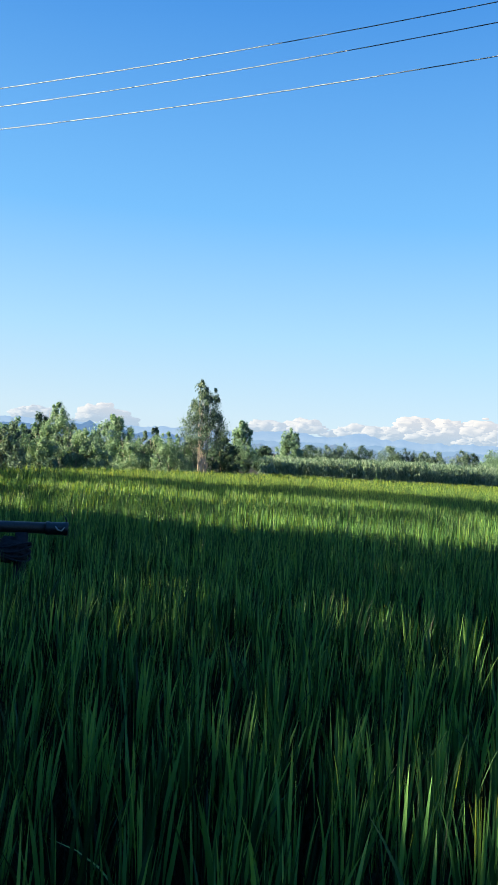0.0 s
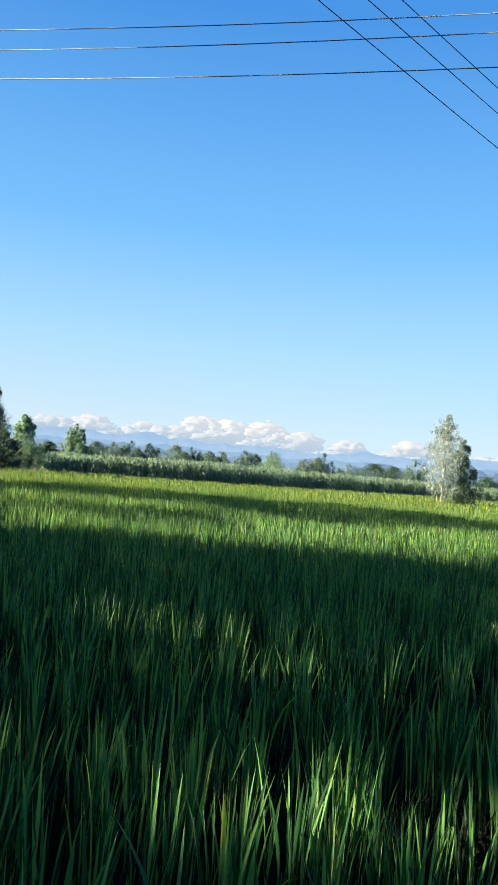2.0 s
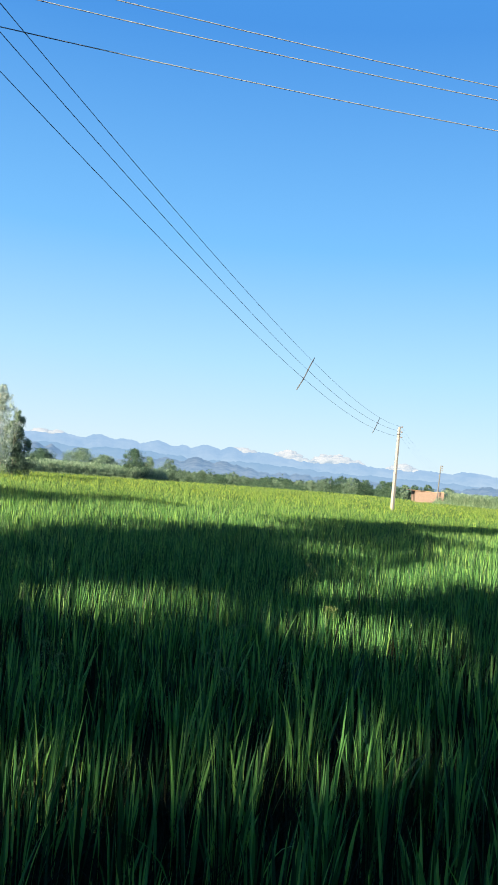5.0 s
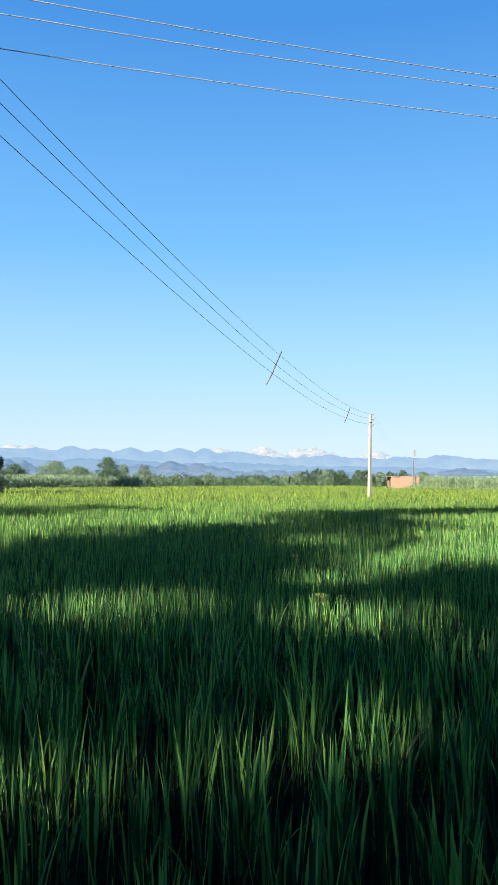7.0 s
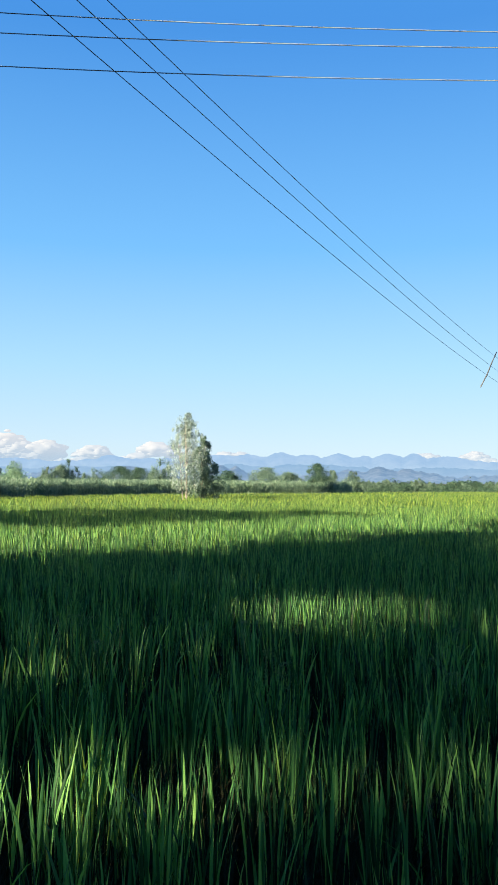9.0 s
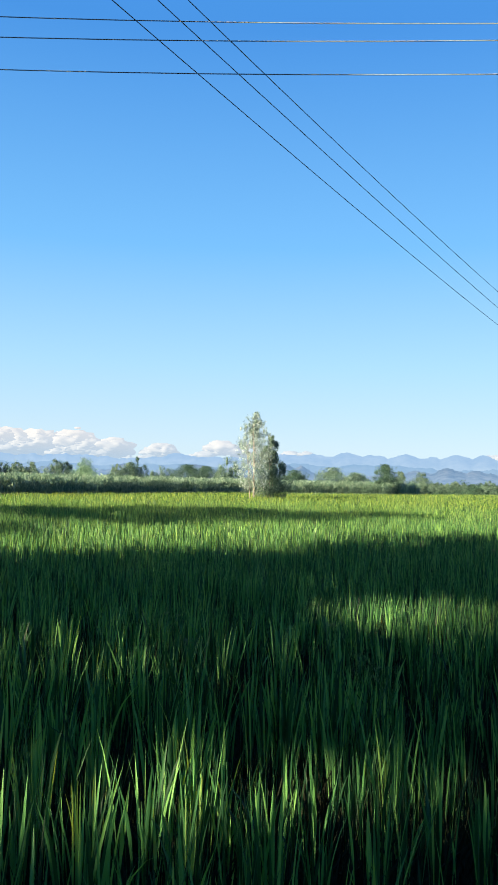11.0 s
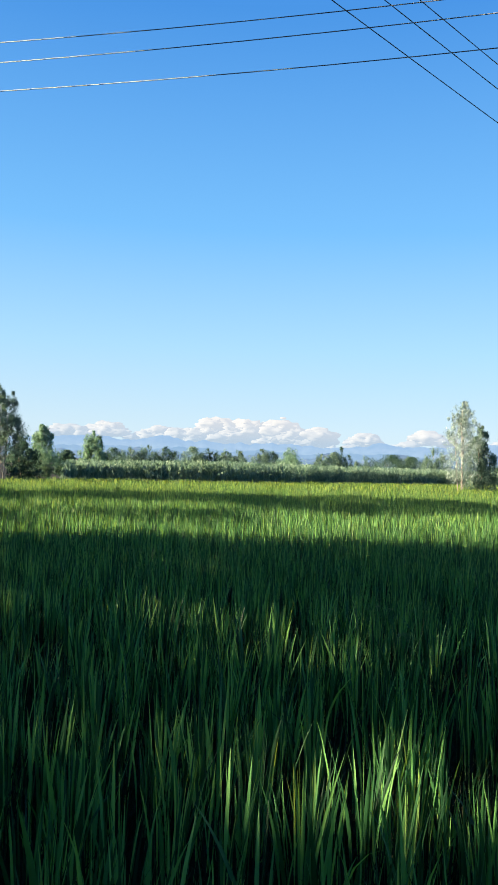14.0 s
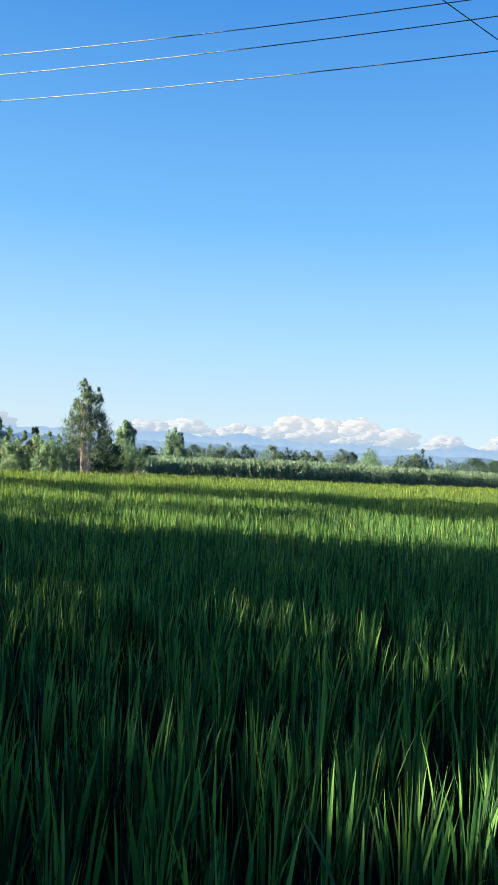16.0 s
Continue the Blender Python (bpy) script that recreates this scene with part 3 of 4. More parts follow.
tree(-13.5, 52, 2.75, 2.1, 1.2, "spire", YOUNG, 4600, (0.17, 0.065), "tall gum tree rising over the scrub belt", 44, 0.6, 2, seed=2, bark=PALE_BARK)
tree(-14.6, 58, 1.75, 2.6, 1.0, "spire", BROAD, 3000, (0.2, 0.12), "dark broad-leaved tree behind the young gums", 30, 0.2, seed=3)
tree(-9.6, 50, 2.0, 2.5, 0.5, "oval", YOUNG, 5200, (0.18, 0.075), "leafy young gum tree at the field edge", 50, 0.6, 2, seed=4, bark=PALE_BARK)
tree(-0.5, 57, 2.15, 2.1, 0.8, "oval", YOUNG, 4400, (0.2, 0.07), "grey-green gum tree with airy crown", 40, 0.7, 2, seed=5)
tree(-1.9, 52, 0.85, 2.2, 0.1, "round", BROAD, 3200, (0.18, 0.1), "dark round bush beside the tall gum", 30, 0.2, seed=6)
tree(2.9, 66, 1.98, 1.85, 0.3, "oval", YOUNG, 6200, (0.17, 0.07), "narrow columnar light green tree", 80, 0.6, seed=7, full=3.0)
tree(1.1, 75, 0.45, 2.4, 0.5, "round", BROAD, 2000, (0.2, 0.12), "small dark broad-leaved tree", 24, 0.2, seed=8)
rng_belt = random.Random(5)
for i, (a, e) in enumerate([(-19.6, 1.2), (-18.6, 1.35), (-17.6, 1.15), (-16.8, 1.3), (-16.0, 1.35), (-15.1, 1.05), (-14.2, 0.9), (-12.5, 1.05), (-11.6, 1.25), (-10.8, 0.85), (-8.4, 0.8), (-7.5, 0.95), (-6.7, 0.8), (-5.9, 1.05), (-5.1, 1.1), (-4.4, 0.9), (-12.0, 0.7), (-8.0, 0.6), (-17.2, 0.8)]):
    tree(a, float(edge_r(a)) + rng_belt.uniform(3.2, 8.0), e, rng_belt.uniform(1.5, 2.1), 0.05, ("spire", "oval", "loose")[i % 3], GUM if i % 4 == 3 else YOUNG, 3200, (0.16, 0.065), "young gum sapling in a scrubby belt", 30, 0.5, 2, "young gums of the belt", 120 + i, PALE_BARK, 1.9)
tree(-6.8, 56, 1.4, 1.5, 0.8, "spire", BROAD, 2200, (0.2, 0.11), "dark tree rising behind the young gums", 22, 0.2, seed=33)

# the lone gums in the field
tree(28.75, 60, 4.95, 2.4, 1.6, "oval", GUM_PALE, 4200, (0.17, 0.065), "lone silvery gum tree with pale bare stems", 120, 0.85, 3, seed=41, bark=PALE_BARK, full=2.3)
tree(30.0, 63, 3.3, 2.3, 0.7, "spire", GUM, 5200, (0.19, 0.08), "darker gum tree close behind the silvery one", 46, 0.6, 2, seed=42)

# trees behind the maize
for i, (a, r, e, w, st, mt, lab) in enumerate([
        (4.3, 120, 0.52, 3.4, "round", BROAD, "dark round tree behind the maize"), (5.6, 110, 0.72, 3.0, "loose", GUM, "grey-green tree behind the maize"),
        (6.7, 112, 0.85, 3.2, "loose", GUM, "grey-green tree behind the maize"), (8.0, 114, 0.75, 3.0, "loose", BROAD, "dark leafy tree behind the maize"),
        (10.0, 120, 0.8, 3.4, "round", GUM, "grey-green tree behind the maize"), (11.0, 122, 0.8, 3.0, "loose", BROAD, "dark leafy tree behind the maize"),
        (12.3, 124, 0.78, 2.6, "spire", GUM, "grey-green pointed tree behind the maize"), (13.2, 124, 0.75, 2.6, "spire", GUM, "grey-green pointed tree behind the maize"),
        (14.9, 126, 0.93, 2.8, "spire", GUM, "grey-green pointed tree behind the maize"), (15.6, 128, 0.85, 2.6, "spire", BROAD, "dark pointed tree behind the maize"),
        (16.9, 105, 1.03, 3.2, "spire", YOUNG, "light green pointed tree behind the maize"), (19.1, 110, 0.82, 2.8, "spire", GUM, "grey-green tree behind the maize"),
        (20.5, 118, 1.33, 2.6, "loose", BROAD, "tall tree with a flat-topped crown"), (19.9, 112, 0.88, 2.6, "round", GUM, "grey-green round tree behind the maize"),
        (22.2, 130, 0.75, 3.2, "loose", GUM, "grey-green tree behind the maize"), (24.0, 115, 0.82, 4.2, "round", BROAD, "broad green tree behind the maize"),
        (25.4, 120, 0.75, 4.2, "round", BROAD, "broad dark tree behind the maize"), (27.0, 100, 1.55, 3.0, "spire", GUM, "grey-green leafy tree behind the maize"),
        (31.6, 100, 0.58, 3.4, "round", BROAD, "dark round bush behind the maize"), (34.4, 105, 0.83, 4.2, "round", GUM, "broad olive-green tree behind the maize"),
        (36.0, 104, 0.5, 3.4, "round", GUM, "olive-green bush behind the maize"), (38.1, 98, 1.17, 3.0, "round", BROAD, "dark round tree at the end of the maize"),
        (39.1, 118, 0.75, 2.6, "spire", GUM, "grey-green tree past the maize"), (40.5, 125, 0.72, 2.8, "spire", GUM, "pale pointed tree past the maize")]):
    tree(a, r, e + (0.2 if a < 17 else 0.08), w * (1.15 if st == "round" else 1.3), 0.3, st, mt, 4200, (0.2, 0.1), lab, 46, 0.35, 1, "trees behind the maize", 60 + i, full=1.9)


# the wood beyond the field, past the maize
WOOD = [(41.6, 0.12, 3.0, "spire", GUM), (42.3, 0.05, 2.6, "spire", GUM), (42.9, 0.2, 3.0, "spire", GUM), (43.5, 0.05, 2.6, "oval", GUM), (44.1, 0.05, 3.0, "spire", BROAD), (45.1, 0.28, 3.2, "spire", GUM), (45.9, 0.08, 2.8, "oval", GUM), (46.6, 0.0, 2.6, "spire", GUM),
        (47.4, 0.02, 3.0, "round", BROAD), (48.2, 0.05, 2.8, "spire", GUM), (48.9, 0.12, 3.2, "round", BROAD), (49.8, 0.1, 3.0, "oval", GUM), (50.7, 0.15, 3.0, "round", GUM),
        (51.5, 0.33, 3.2, "oval", GUM), (52.1, 0.57, 3.4, "oval", BROAD), (52.9, 0.69, 3.6, "oval", BROAD), (53.4, 0.63, 3.2, "oval", GUM), (53.9, 0.65, 3.4, "oval", BROAD), (54.5, 0.57, 3.4, "oval", BROAD),
        (55.7, 0.55, 3.4, "round", BROAD), (56.3, 0.66, 3.6, "oval", BROAD), (57.2, 0.41, 3.2, "round", GUM), (58.0, 0.51, 3.4, "oval", BROAD), (58.8, 0.57, 3.2, "round", BROAD), (60.2, 0.45, 3.4, "round", GUM)]
for i, (a, e, w, st, mt) in enumerate(WOOD):
    tree(a, 150 + 14 * (i % 4), e, w, 0.4, st, mt, 2600, (0.26, 0.13), "dark green tree in the wood beyond the field" if mt is BROAD else "grey-green pointed tree in the wood beyond the field", 34, 0.3, 1, "trees of the far wood", 400 + i, full=1.7)


# ---- maize ----
def maize(name, az0, az1, front, depth, height, n, label, seed):
    """A stand of tall stalks with arching strap leaves and tassels."""
    rng = np.random.default_rng(seed)
    az = rng.uniform(az0, az1, n)
    r = front(az) + 0.3 + depth * rng.uniform(0, 1, n) ** 1.6
    a = np.radians(az)
    base = np.stack([r * np.sin(a), r * np.cos(a), ground_z(r)], 1)
    h = height * rng.uniform(0.82, 1.1, n) * np.interp(az, [2, 12], [0.86, 1.0])
    vs, fs, off = [], [], 0

    def strip(p0, p1, p2, w):
        nonlocal off
        d = p2 - p0
        side = np.cross(d, rng.normal(size=d.shape) * (1, 1, 0.4) + (0, 0, 0.5)) + 1e-4
        side = side / np.linalg.norm(side, axis=1)[:, None] * w
        q = np.stack([p0 - side * 0.5, p0 + side * 0.5, p1 - side, p1 + side, p2], 1)
        k = len(p0)
        vs.append(q.reshape(-1, 3))
        fs.append((np.array([(0, 1, 3), (0, 3, 2), (2, 3, 4)])[None] + (np.arange(k) * 5)[:, None, None]).reshape(-1, 3) + off)
        off += 5 * k

    top = base + np.stack([rng.normal(0, 0.05, n), rng.normal(0, 0.05, n), h], 1)
    strip(base + (0, 0, 0.0), (base + top) / 2, top, 0.026)
    for k in range(9):
        t = (0.18 + 0.085 * k + rng.uniform(-0.04, 0.04, n))[:, None]
        q = rng.uniform(0, 6.28, n)
        out = np.stack([np.cos(q), np.sin(q), 0 * q], 1) * rng.uniform(0.2, 0.48, n)[:, None]
        p0 = base + (top - base) * t
        strip(p0, p0 + out * 0.5 + (0, 0, 0.24), p0 + out + (0, 0, 0.02) * np.ones((n, 1)), 0.038)
    ob = new(name, mesh_from(name, np.concatenate(vs), np.concatenate(fs), CORN))
    return tagged(ob, label, "maize", kind="stuff")


maize("maize_stand", 1.0, 40.5, edge_r, 14, 2.12, 8500, "tall grey-green maize standing along the far edge of the rice", 81)
maize("maize_patch", 60.3, 72, lambda a: edge_r(a) - 6, 12, 2.5, 3600, "tall maize beside the small brick house", 82)


def hedge(name, az0, az1, r0, r1, height, n, mat, label, seed, size=(0.3, 0.16), from_edge=False):
    """A low uneven thicket."""
    rng = np.random.default_rng(seed)
    m = max(6, int((az1 - az0) * 5))
    ha, hr = rng.uniform(az0, az1, m), rng.uniform(r0, r1, m)
    if from_edge:
        hr = hr + edge_r(ha)
    pick = rng.integers(0, m, n)
    big = (0.4 + 0.75 * rng.uniform(0, 1, m) ** 1.5)[pick]
    a = np.radians(ha[pick])
    mid = np.stack([hr[pick] * np.sin(a), hr[pick] * np.cos(a), ground_z(hr[pick])], 1)
    # each bush is a heap of rounded clumps
    clump = rng.normal(size=(m, 9, 3)) * (0.75, 0.75, 0.0)
    clump[:, :, 2] = rng.uniform(0.1, 1.0, (m, 9)) ** 0.8 * (1 - 0.25 * np.hypot(clump[:, :, 0], clump[:, :, 1]))
    c = clump[pick, rng.integers(0, 9, n)] * np.stack([0.4 * height * big, 0.4 * height * big, 0.85 * height * big], 1)
    off = ball(rng, n) * (0.13 * height * big)[:, None]
    p = mid + c + off
    p[:, 2] = np.maximum(p[:, 2], mid[:, 2] + 0.02)
    ob = new(name, leaf_mesh(name, rng, p, size[0], size[1], 0.1, mat, off + 0.3 * c))
    return tagged(ob, label, "shrubs", kind="stuff")


hedge("scrub", -24, -0.5, 2.0, 6, 0.8, 40000, YOUNG, "low green scrub under the gum belt", 91, (0.11, 0.055), True)
hedge("weeds", -24, -8, 0.6, 2.6, 0.95, 16000, BROAD, "dark low weeds along the field edge", 92, (0.12, 0.06), True)
hedge("undergrowth", 4.5, 17, 112, 126, 3.4, 22000, GUM, "grey-green undergrowth between the trees behind the maize", 100)
hedge("field_edge_shrubs", 40, 50, 125, 160, 2.2, 18000, BROAD, "grey-green shrubs along the far field edge", 93, (0.22, 0.11))
hedge("thicket", 44, 58, 160, 190, 2.4, 18000, BROAD, "dark green thicket beyond the rice", 94, (0.24, 0.12))
hedge("grove", 50.6, 55, 200, 225, 3.2, 9000, BROAD, "dark green grove of low trees beyond the field", 95, (0.34, 0.18))
hedge("grove", 55.4, 60, 170, 190, 3.0, 9000, BROAD, "dark green grove behind the brick house", 96, (0.34, 0.18))
hedge("far_woods", -22, 42, 190, 330, 3.4, 26000, BROAD, "far dark green woods on the plain", 97, (0.7, 0.4))
hedge("far_woods", 40, 70, 230, 420, 4.0, 16000, BROAD, "far dark green woods on the plain", 98, (0.8, 0.5))


# ---- shade trees beside the field, out of the camera's sight ----
SUN_SLOPE = math.tan(SUN_EL)
ALONG = np.array([math.sin(radians(100)), math.cos(radians(100))])  # the way the road and its row of trees look over the field
ACROSS = np.array([-ALONG[1], ALONG[0]])
FALL = np.array([-math.sin(SUN_AZ), -math.cos(SUN_AZ)])  # the way the shadows fall
ROW = -29.0
# crown masses: reach across the row (from, to), and the stretch of field that their shade covers (from, to)
MASSES = {
    "a": [(13.9, 18.8, -26, -3.0), (22.5, 30, -26, -4), (15.5, 20.5, -3.2, 1.0), (24, 33, -5, 3), (20, 32.5, 1, 5.5), (21.8, 34, 5, 11), (25, 30, 11, 16)],
    "b": [(11, 15.6, 11.5, 13.6), (11.5, 18.5, 14.1, 16), (13.5, 20.5, 15.5, 17.8), (16.8, 21.5, 17.5, 24), (17.5, 22, 23, 32)],
    "c": [(7.3, 12.9, -26, 6), (7.6, 14.2, 5.5, 8), (8.6, 16.2, 7.5, 12)],
    "d": [(-5.0, 7.4, -26, 14)],
}
# openings in the crowns: middle across, middle along, half widths, share of leaves missing
GAPS = [(6.1, 3.4, 1.1, 1.0, 0.985), (6.7, 7.0, 0.6, 1.3, 1.0), (7.4, 9.0, 0.9, 2.0, 1.0), (8.0, 12.0, 1.3, 2.5, 1.0), (4.5, 4.8, 0.72, 0.95, 0.99),
        (2.72, 0.6, 0.42, 0.85, 1.0), (2.4, 2.1, 0.36, 1.05, 0.978), (3.3, 4.5, 0.3, 0.5, 0.97), (10.2, 10.8, 0.7, 1.0, 0.5)]
# thin stretches of the crowns, where light breaks through in spots: reach across (from, to), along (from, to), share of spots
THIN = [(4.2, 6.9, -3.6, 2.1, 0.42), (3.0, 4.2, -2.2, 0.2, 0.2), (3.2, 5.4, 2.0, 3.4, 0.3), (9.0, 12.5, 8.0, 16.0, 0.3), (14.0, 19.0, -8.0, 1.0, 0.3)]


def shade_tree(masses, n, seed):
    rng = np.random.default_rng(seed)
    area = np.array([(b - a) * (d - c) for a, b, c, d in masses])
    pick = rng.choice(len(masses), n, p=area / area.sum())
    m = np.array(masses)[pick]
    wob = rng.normal(0, 0.15, (n, 2))
    s = m[:, 0] + (m[:, 1] - m[:, 0]) * rng.uniform(0, 1, n) + wob[:, 0]
    u = m[:, 2] + (m[:, 3] - m[:, 2]) * rng.uniform(0, 1, n) + wob[:, 1] * 1.6
    hole = np.array([noise.noise((a * 0.9, b * 0.45, seed)) for a, b in zip(s, u)])
    fleck = np.array([noise.noise((a * 2.6, b * 1.5, seed + 9)) for a, b in zip(s, u)])
    keep = ((hole < 0.4) & (fleck < 0.42)) | ((s + 0.12 * (u - 4) < 12.0) & (u < 9))
    for a, b, ra, rb, share in GAPS:
        keep &= (((s - a) / ra) ** 2 + ((u - b) / rb) ** 2 > 1 + 0.5 * hole) | (rng.uniform(0, 1, n) > share)
    spot = np.array([noise.noise((a * 2.4, b * 1.1, 77.0)) for a, b in zip(s, u)])
    for a0, a1, b0, b1, share in THIN:
        inside = (s > a0) & (s < a1) & (u > b0) & (u < b1)
        keep &= ~(inside & (spot > np.interp(share, [0.2, 0.5], [0.22, 0.02])))
    s, u = s[keep], u[keep]
    at = ROW + rng.normal(0, 1.2, len(s))
    run = (u - at) / float(FALL @ ALONG)
    z = 0.85 + run * SUN_SLOPE
    s = s - run * float(FALL @ ACROSS)
    ok = z > 0.6
    s, at, z = s[ok], at[ok], z[ok]
    xy = s[:, None] * ACROSS + at[:, None] * ALONG
    mid = np.array([xy[:, 0].mean(), xy[:, 1].mean(), 0.0])
    base = new("shade_tree")
    base.location = mid
    crown = new("crown", leaf_mesh("crown", rng, np.column_stack([xy, z]) - mid, 0.42, 0.26, 0.3, BROAD))
    crown.parent = base
    bm = bmesh.new()
    h = float(z.max())
    tube(bm, [(0, 0, -0.1), (0.1, 0, h * 0.3), (0, 0.1, h * 0.6), (0, 0, h * 0.9)], [0.28, 0.22, 0.14, 0.03], 9)
    for k in range(14):
        i = rng.integers(0, len(s))
        q = Vector((xy[i, 0] - mid[0], xy[i, 1] - mid[1], z[i]))
        st = Vector((0, 0, max(0.5, min(q.z - 0.8, h * 0.8))))
        tube(bm, [st, st.lerp(q, 0.5) + Vector((0, 0, 0.3)), q], [0.09, 0.06, 0.015], 6)
    part("trunk", bm, BARK, base, smooth=True)
    return tagged(base, "tall dark leafy roadside tree shading the rice", "tree", "roadside shade trees")


shade_tree(MASSES["a"], 17000, 301)
shade_tree(MASSES["b"], 6500, 302)
shade_tree(MASSES["c"], 16000, 303)
shade_tree(MASSES["d"], 85000, 304)


def back_sky_screen():
    """Unseen leaf screen, added behind the camera to keep low sky off near rice."""
    rng = np.random.default_rng(311)
    n = 26000
    along, up = rng.uniform(-24, 22, n), rng.uniform(0, 1, n)
    top = np.array([3.5 + 0.7 * noise.noise((a * 0.5, 2.0, 5.0)) for a in along])
    across = -3.6 + rng.normal(0, 0.28, n)
    xy = across[:, None] * ACROSS + along[:, None] * ALONG
    ob = new("back_sky_screen", leaf_mesh("back_sky_screen", rng, np.column_stack([xy, up * top]), 0.3, 0.17, 0.2, BROAD))
    return tagged(ob, "unseen leafy screen added to darken the near rice", "hedge", kind="stuff")


back_sky_screen()


# ---- power line ----
def pole(x, y, z0, top, w0, w1, lean, label, mat):
    base = new("utility_pole")
    base.location = (x, y, z0)
    bm = bmesh.new()
    n = 8
    rings = []
    for k in range(n + 1):
        t = k / n
        a, b = (w0 + (w1 - w0) * t) / 2, (w0 + (w1 - w0) * t) * 0.36
        c = 0.25 * min(a, b)
        z = -0.4 + (top + 0.4) * t
        o = Vector((lean[0] * t, lean[1] * t, z))
        rings.append([bm.verts.new(o + Vector(q)) for q in ((-a + c, -b, 0), (a - c, -b, 0), (a, -b + c, 0), (a, b - c, 0), (a - c, b, 0), (-a + c, b, 0), (-a, b - c, 0), (-a, -b + c, 0))])
    for r0, r1 in zip(rings, rings[1:]):
        for k in range(8):
            bm.faces.new((r0[k], r0[(k + 1) % 8], r1[(k + 1) % 8], r1[k]))
    bm.faces.new(rings[-1])
    part("shaft", bm, mat, base)
    return tagged(base, label, "pole")


def insulator(parent, p, side, s=1.0):
    bm = bmesh.new()
    o = Vector(p)
    d = Vector(side).normalized()
    tube(bm, [o, o + d * 0.05 * s, o + d * 0.06 * s, o + d * 0.1 * s, o + d * 0.11 * s, o + d * 0.17 * s], [0.018 * s, 0.018 * s, 0.055 * s, 0.05 * s, 0.035 * s, 0.045 * s], 10)
    ob = part("insulator", bm, PORCELAIN, parent, "dark glazed shackle insulator", True)
    return ob


LINE_AZ, LINE_OFF = radians(62.5), 6.0
line_dir = np.array([math.sin(LINE_AZ), math.cos(LINE_AZ)])
line_foot = LINE_OFF * np.array([-line_dir[1], line_dir[0]])


def on_line(k):
    p = line_foot + k * line_dir
    return float(p[0]), float(p[1])


SAG = ((5.211, 0.088, 0.662, -0.075, -0.046), (5.6, 0.11, 0.70, -0.13, -0.08), (6.03, -0.03, 0.578, 0.0, 0.0))


def sag(k, j):
    """Height of wire j at k metres along the line."""
    t = max(k, 2.0) / 20 - 2
    z = sum(c * t ** i for i, c in enumerate(SAG[j]))
    return z + (0.07 * (2.0 - k) if k < 2 else 0.0)


P1 = on_line(58.2)
first = pole(P1[0], P1[1], -0.25, 6.72, 0.3, 0.19, (0.05, -0.05, 0), "tapered cream concrete power pole standing in the rice", CONCRETE)
across = Vector((line_dir[1], -line_dir[0], 0))
for k in range(3):
    insulator(first, Vector((0.05, -0.05, 5.98 + 0.37 * k)) + across * 0.09, across, 1.0)
for z in (6.15,):
    bm = bmesh.new()
    box(bm, -0.085, 0.165, -0.135, 0.055, z, z + 0.035, 0.005)
    part("clamp_band", bm, IRON, first, "dark iron clamp band")
P2 = (103.3, 60.9)
second = pole(P2[0], P2[1], -0.25, 6.35, 0.2, 0.12, (0.35, -0.1, 0), "thin grey distant power pole, slightly leaning", GREY_CONCRETE)
for k in range(3):
    insulator(second, Vector((0.33, -0.1, 5.6 + 0.33 * k)) + across * 0.08, across, 1.4)


def wire(pts, radius, mat, label, group):
    bm = bmesh.new()
    tube(bm, pts, [radius] * len(pts), 6)
    ob = part("power_line_wire", bm, mat, smooth=True)
    return tagged(ob, label, "wire", group)


for j in range(3):
    pts = []
    for k in np.linspace(-14, 58.2, 60):
        x, y = on_line(k)
        side = across * 0.2
        f = min(1, (58.2 - k) / 6)
        pts.append((x + side[0] * (1 - f) * 1.0, y + side[1] * (1 - f), sag(k, j)))
    wire(pts, 0.0062, DARK_WIRE, "dark sagging wire running to the concrete pole", "wires to the pole")
    a, b = Vector((*P1, 5.75 + 0.37 * j)) + across * 0.2, Vector((P2[0] + 0.33, P2[1], 5.4 + 0.33 * j)) + across * 0.18
    wire([a.lerp(b, t) - Vector((0, 0, 3.0 * t * (1 - t))) for t in np.linspace(0, 1, 24)], 0.0022, DARK_WIRE, "thin wire running on to the distant pole", "wires between the poles")


def spreader(k0, z0, k1, z1):
    bm = bmesh.new()
    a, b = Vector((*on_line(k0), z0)), Vector((*on_line(k1), z1))
    tube(bm, [a, a.lerp(b, 0.35) + Vector((0.02, 0, -0.02)), a.lerp(b, 0.7), b], [0.018, 0.022, 0.02, 0.016], 7)
    ob = part("wire_spreader", bm, STICK, smooth=True)
    return tagged(ob, "crooked wooden stick tied across the three wires", "stick", "wire spreaders")


spreader(26.05, 4.95, 28.4, 6.42)
spreader(45.0, 4.98, 47.6, 6.05)

# the higher line that crosses overhead
CROSS = radians(118.0)
cdir = np.array([math.sin(CROSS), math.cos(CROSS)])
cfoot = 9.0 * np.array([-cdir[1], cdir[0]])
for z, slope in ((7.13, 0.0149), (6.91, 0.022), (6.52, 0.0188)):
    pts = [(float(cfoot[0] + k * cdir[0]), float(cfoot[1] + k * cdir[1]), z + slope * k + 0.0034 * k * k) for k in np.linspace(-24, 26, 50)]
    wire(pts, 0.0062, WIRE, "bright bare aluminium wire crossing overhead", "wires overhead")


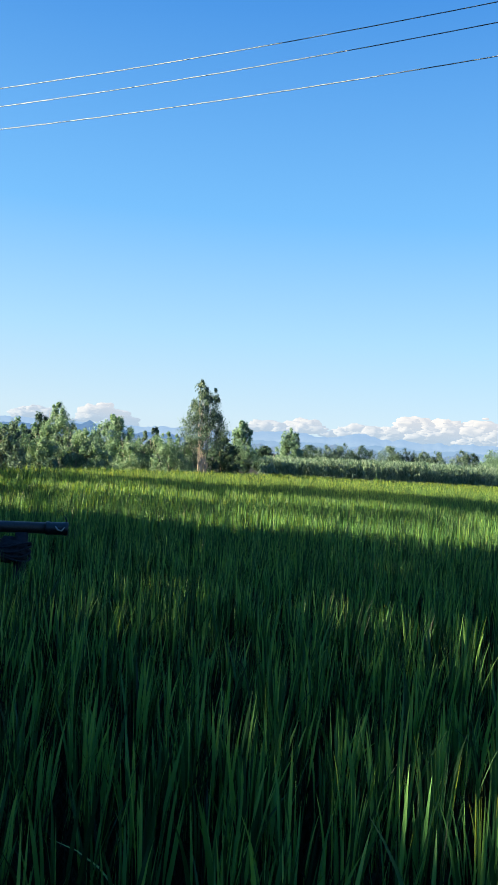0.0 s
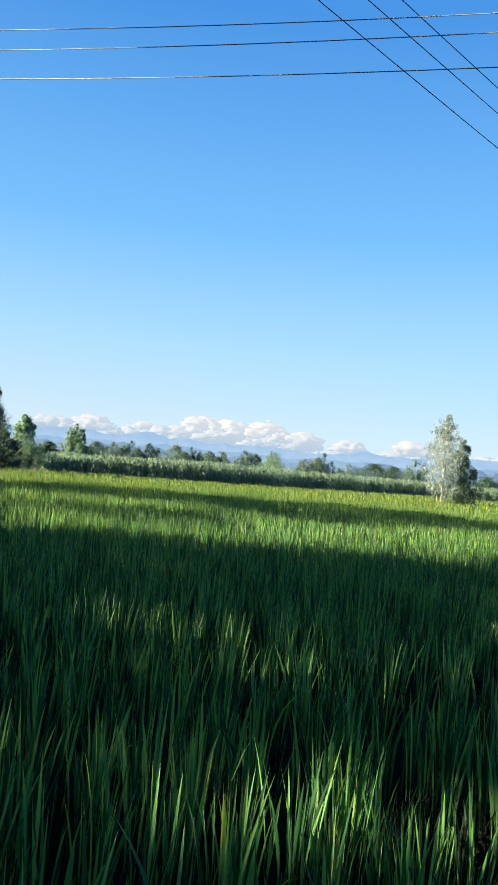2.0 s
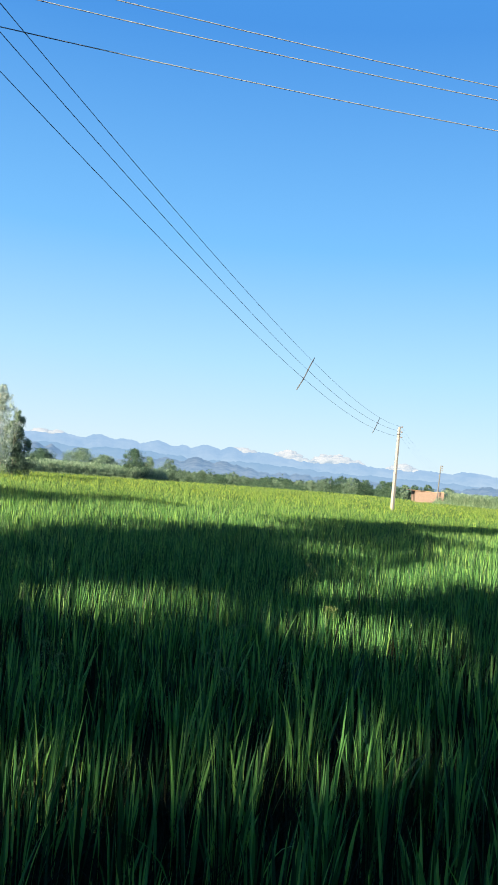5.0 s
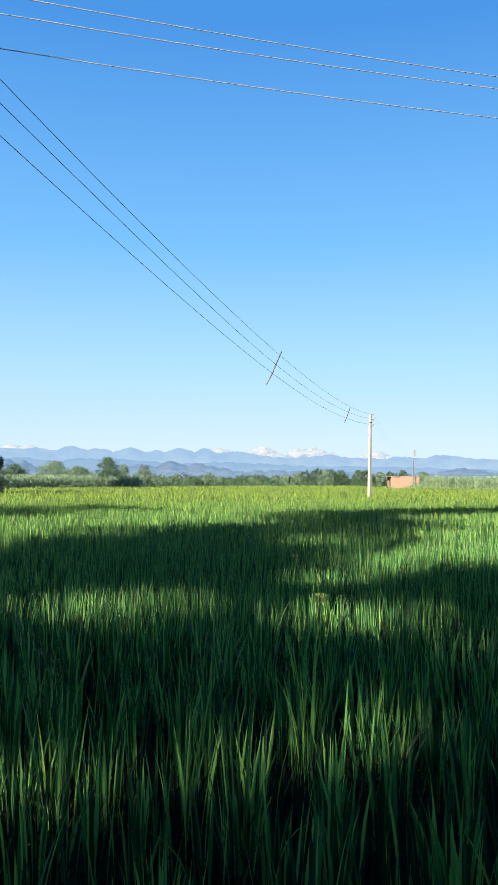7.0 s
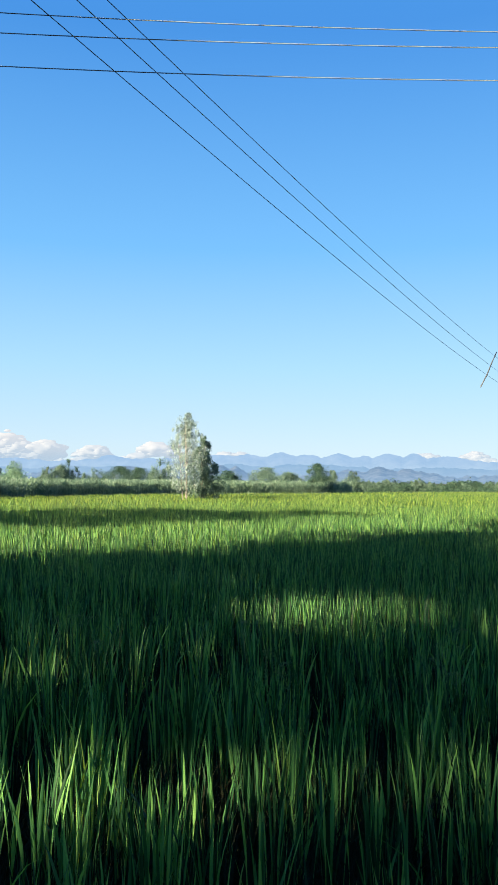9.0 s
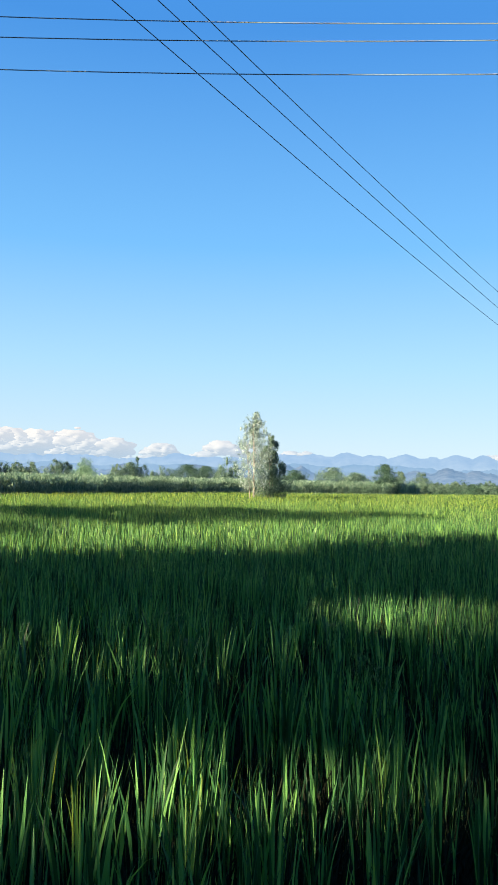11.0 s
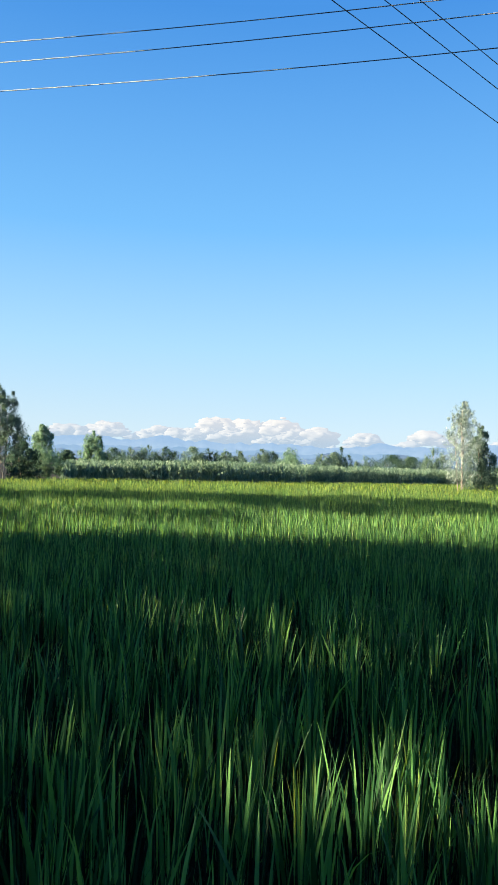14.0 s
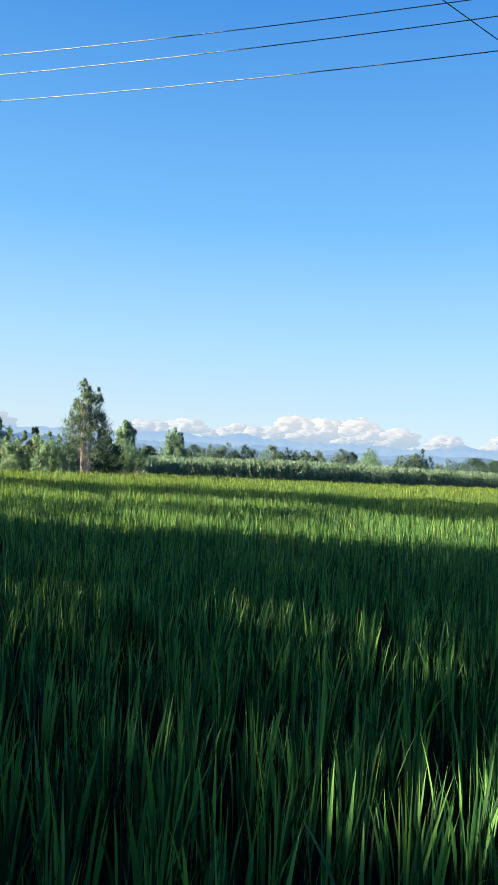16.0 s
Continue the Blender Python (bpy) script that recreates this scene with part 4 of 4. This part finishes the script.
# ---- small brick house ----
def house():
    hx, hy = polar(59.0, 121)
    base = new("house")
    base.location = (hx, hy, -0.25)
    base.rotation_euler = (0, 0, radians(-59 + 180 + 12))
    w, d, h, t = 4.2, 3.2, 2.4, 0.23
    # walls seen from the field: front at y = 0, the door side at x = w / 2
    for name, x0, x1, y0, y1 in (("wall_front", -w / 2, w / 2, -t, 0), ("wall_back", -w / 2, w / 2, -d, -d + t), ("wall_side", -w / 2, -w / 2 + t, -d + t, -t)):
        bm = bmesh.new()
        box(bm, x0, x1, y0, y1, 0, h, 0.01)
        part(name, bm, BRICK, base, "orange clay brick wall")
    for name, y0, y1, z0, z1 in (("wall_door_side", -1.0, -t, 0, h), ("wall_door_side", -d + t, -2.0, 0, h), ("lintel", -2.0, -1.0, 1.95, h)):
        bm = bmesh.new()
        box(bm, w / 2 - t, w / 2, y0, y1, z0, z1, 0.01)
        part(name, bm, BRICK, base)
    bm = bmesh.new()
    box(bm, w / 2 - 0.14, w / 2 - 0.09, -1.98, -1.02, 0.02, 1.93, 0.005)
    part("door", bm, DOOR, base, "dark old plank door")
    bm = bmesh.new()
    box(bm, w / 2 - 1.35, w / 2 + 0.7, -d - 0.2, 0.22, h, h + 0.07, 0.012)
    part("roof", bm, ROOF, base, "rust-brown sheet roof overhanging the door side")
    bm = bmesh.new()
    box(bm, -w / 2 - 0.03, w / 2 - 1.36, -d - 0.03, 0.03, h, h + 0.05, 0.01)
    part("coping", bm, MORTAR, base, "pale cement coping along the wall top")
    return tagged(base, "small flat-roofed orange brick house by the field", "house")


house()
hedge("bush", 58.9, 60.0, 117.5, 118.4, 2.5, 2600, YOUNG, "green bush in front of the brick house", 99, (0.2, 0.12))


# ---- low shed behind the maize ----
def shed():
    x, y = polar(7.9, 74)
    base = new("shed")
    base.location = (x, y, float(ground_z(74)))
    base.rotation_euler = (0, 0, radians(-7.9))
    bm = bmesh.new()
    box(bm, -1.35, 1.3, -0.9, 0.9, 1.93, 1.99, 0.01)
    part("roof", bm, ROOF, base, "flat dark sheet roof")
    for px, py in ((-1.2, -0.75), (0.1, -0.75), (-1.2, 0.75), (0.1, 0.75)):
        bm = bmesh.new()
        tube(bm, [(px, py, -0.1), (px + 0.02, py, 1.0), (px, py, 1.93)], [0.05, 0.045, 0.04], 8)
        part("post", bm, BARK, base, "", True)
    bm = bmesh.new()
    box(bm, 0.55, 1.2, -0.78, 0.78, 0, 1.93, 0.01)
    part("store_box", bm, DOOR, base, "dark plank store at one end")
    return tagged(base, "low open shed with a dark flat roof behind the maize", "shed")


shed()


# ---- pipe in the rice ----
def pipe_stand():
    a0 = -16.1
    x, y = polar(a0, 7.5)
    base = new("pipe_stand")
    base.location = (x, y, float(ground_z(7.5)) - 0.292)
    base.scale = (1.154, 1.154, 1.154)
    base.rotation_euler = (0, 0, radians(-a0 - 3.5))
    bm = bmesh.new()
    tube(bm, [(-1.6, 0, 1.225), (-0.5, 0, 1.233), (0.235, 0, 1.236)], [0.043, 0.044, 0.045], 18)
    part("pipe", bm, IRON, base, "black iron pipe", True)
    bm = bmesh.new()
    tube(bm, [(0.225, 0, 1.236), (0.23, 0, 1.236), (0.25, 0, 1.236), (0.26, 0, 1.236), (0.36, 0, 1.237), (0.385, 0, 1.237), (0.4, 0, 1.237)], [0.044, 0.052, 0.055, 0.05, 0.05, 0.056, 0.05], 18)
    part("socket", bm, IRON, base, "flared pipe socket with a pale scuff", True)
    bm = bmesh.new()
    tube(bm, [(0.3, -0.046, 1.26), (0.32, -0.053, 1.232), (0.35, -0.053, 1.225), (0.372, -0.048, 1.255)], [0.004, 0.007, 0.007, 0.004], 6)
    part("scuff", bm, PALE_IRON, base, "pale scuffed metal", True)
    bm = bmesh.new()
    tube(bm, [(0.05, 0, -0.3), (0.05, 0, 0.6), (0.05, 0, 1.2)], [0.05, 0.05, 0.05], 14)
    part("post", bm, CLOTH, base, "dark upright post", True)
    bm = bmesh.new()
    tube(bm, [(0.385, 0, 1.285), (0.38, 0, 1.31), (0.365, 0, 1.335)], [0.006, 0.006, 0.004], 6)
    part("hook", bm, IRON, base, "small bent iron hook", True)
    bm = bmesh.new()
    got = bmesh.ops.create_icosphere(bm, subdivisions=4, radius=1.0, matrix=Matrix.Translation((-0.01, 0, 1.05)) @ Matrix.Diagonal((0.13, 0.11, 0.085, 1)))
    for v in got["verts"]:
        v.co += (v.co - Vector((-0.01, 0, 1.05))) * (0.45 * noise.fractal(v.co * Vector((7, 7, 20)), 0.8, 2.2, 4))
    part("wrapping", bm, CLOTH, base, "dark cloth bundle tied round the post", True)
    for k in range(4):
        bm = bmesh.new()
        z = 1.0 + 0.035 * k
        tube(bm, [(-0.01 + 0.135 * math.cos(q), 0.115 * math.sin(q), z + 0.02 * math.sin(2 * q + k)) for q in np.linspace(0, 6.28, 20)], [0.009] * 20, 5)
        part("rope_turn", bm, CLOTH, base, "", True)
    return tagged(base, "black iron pipe on a post with a cloth bundle", "pipe")


pipe_stand()
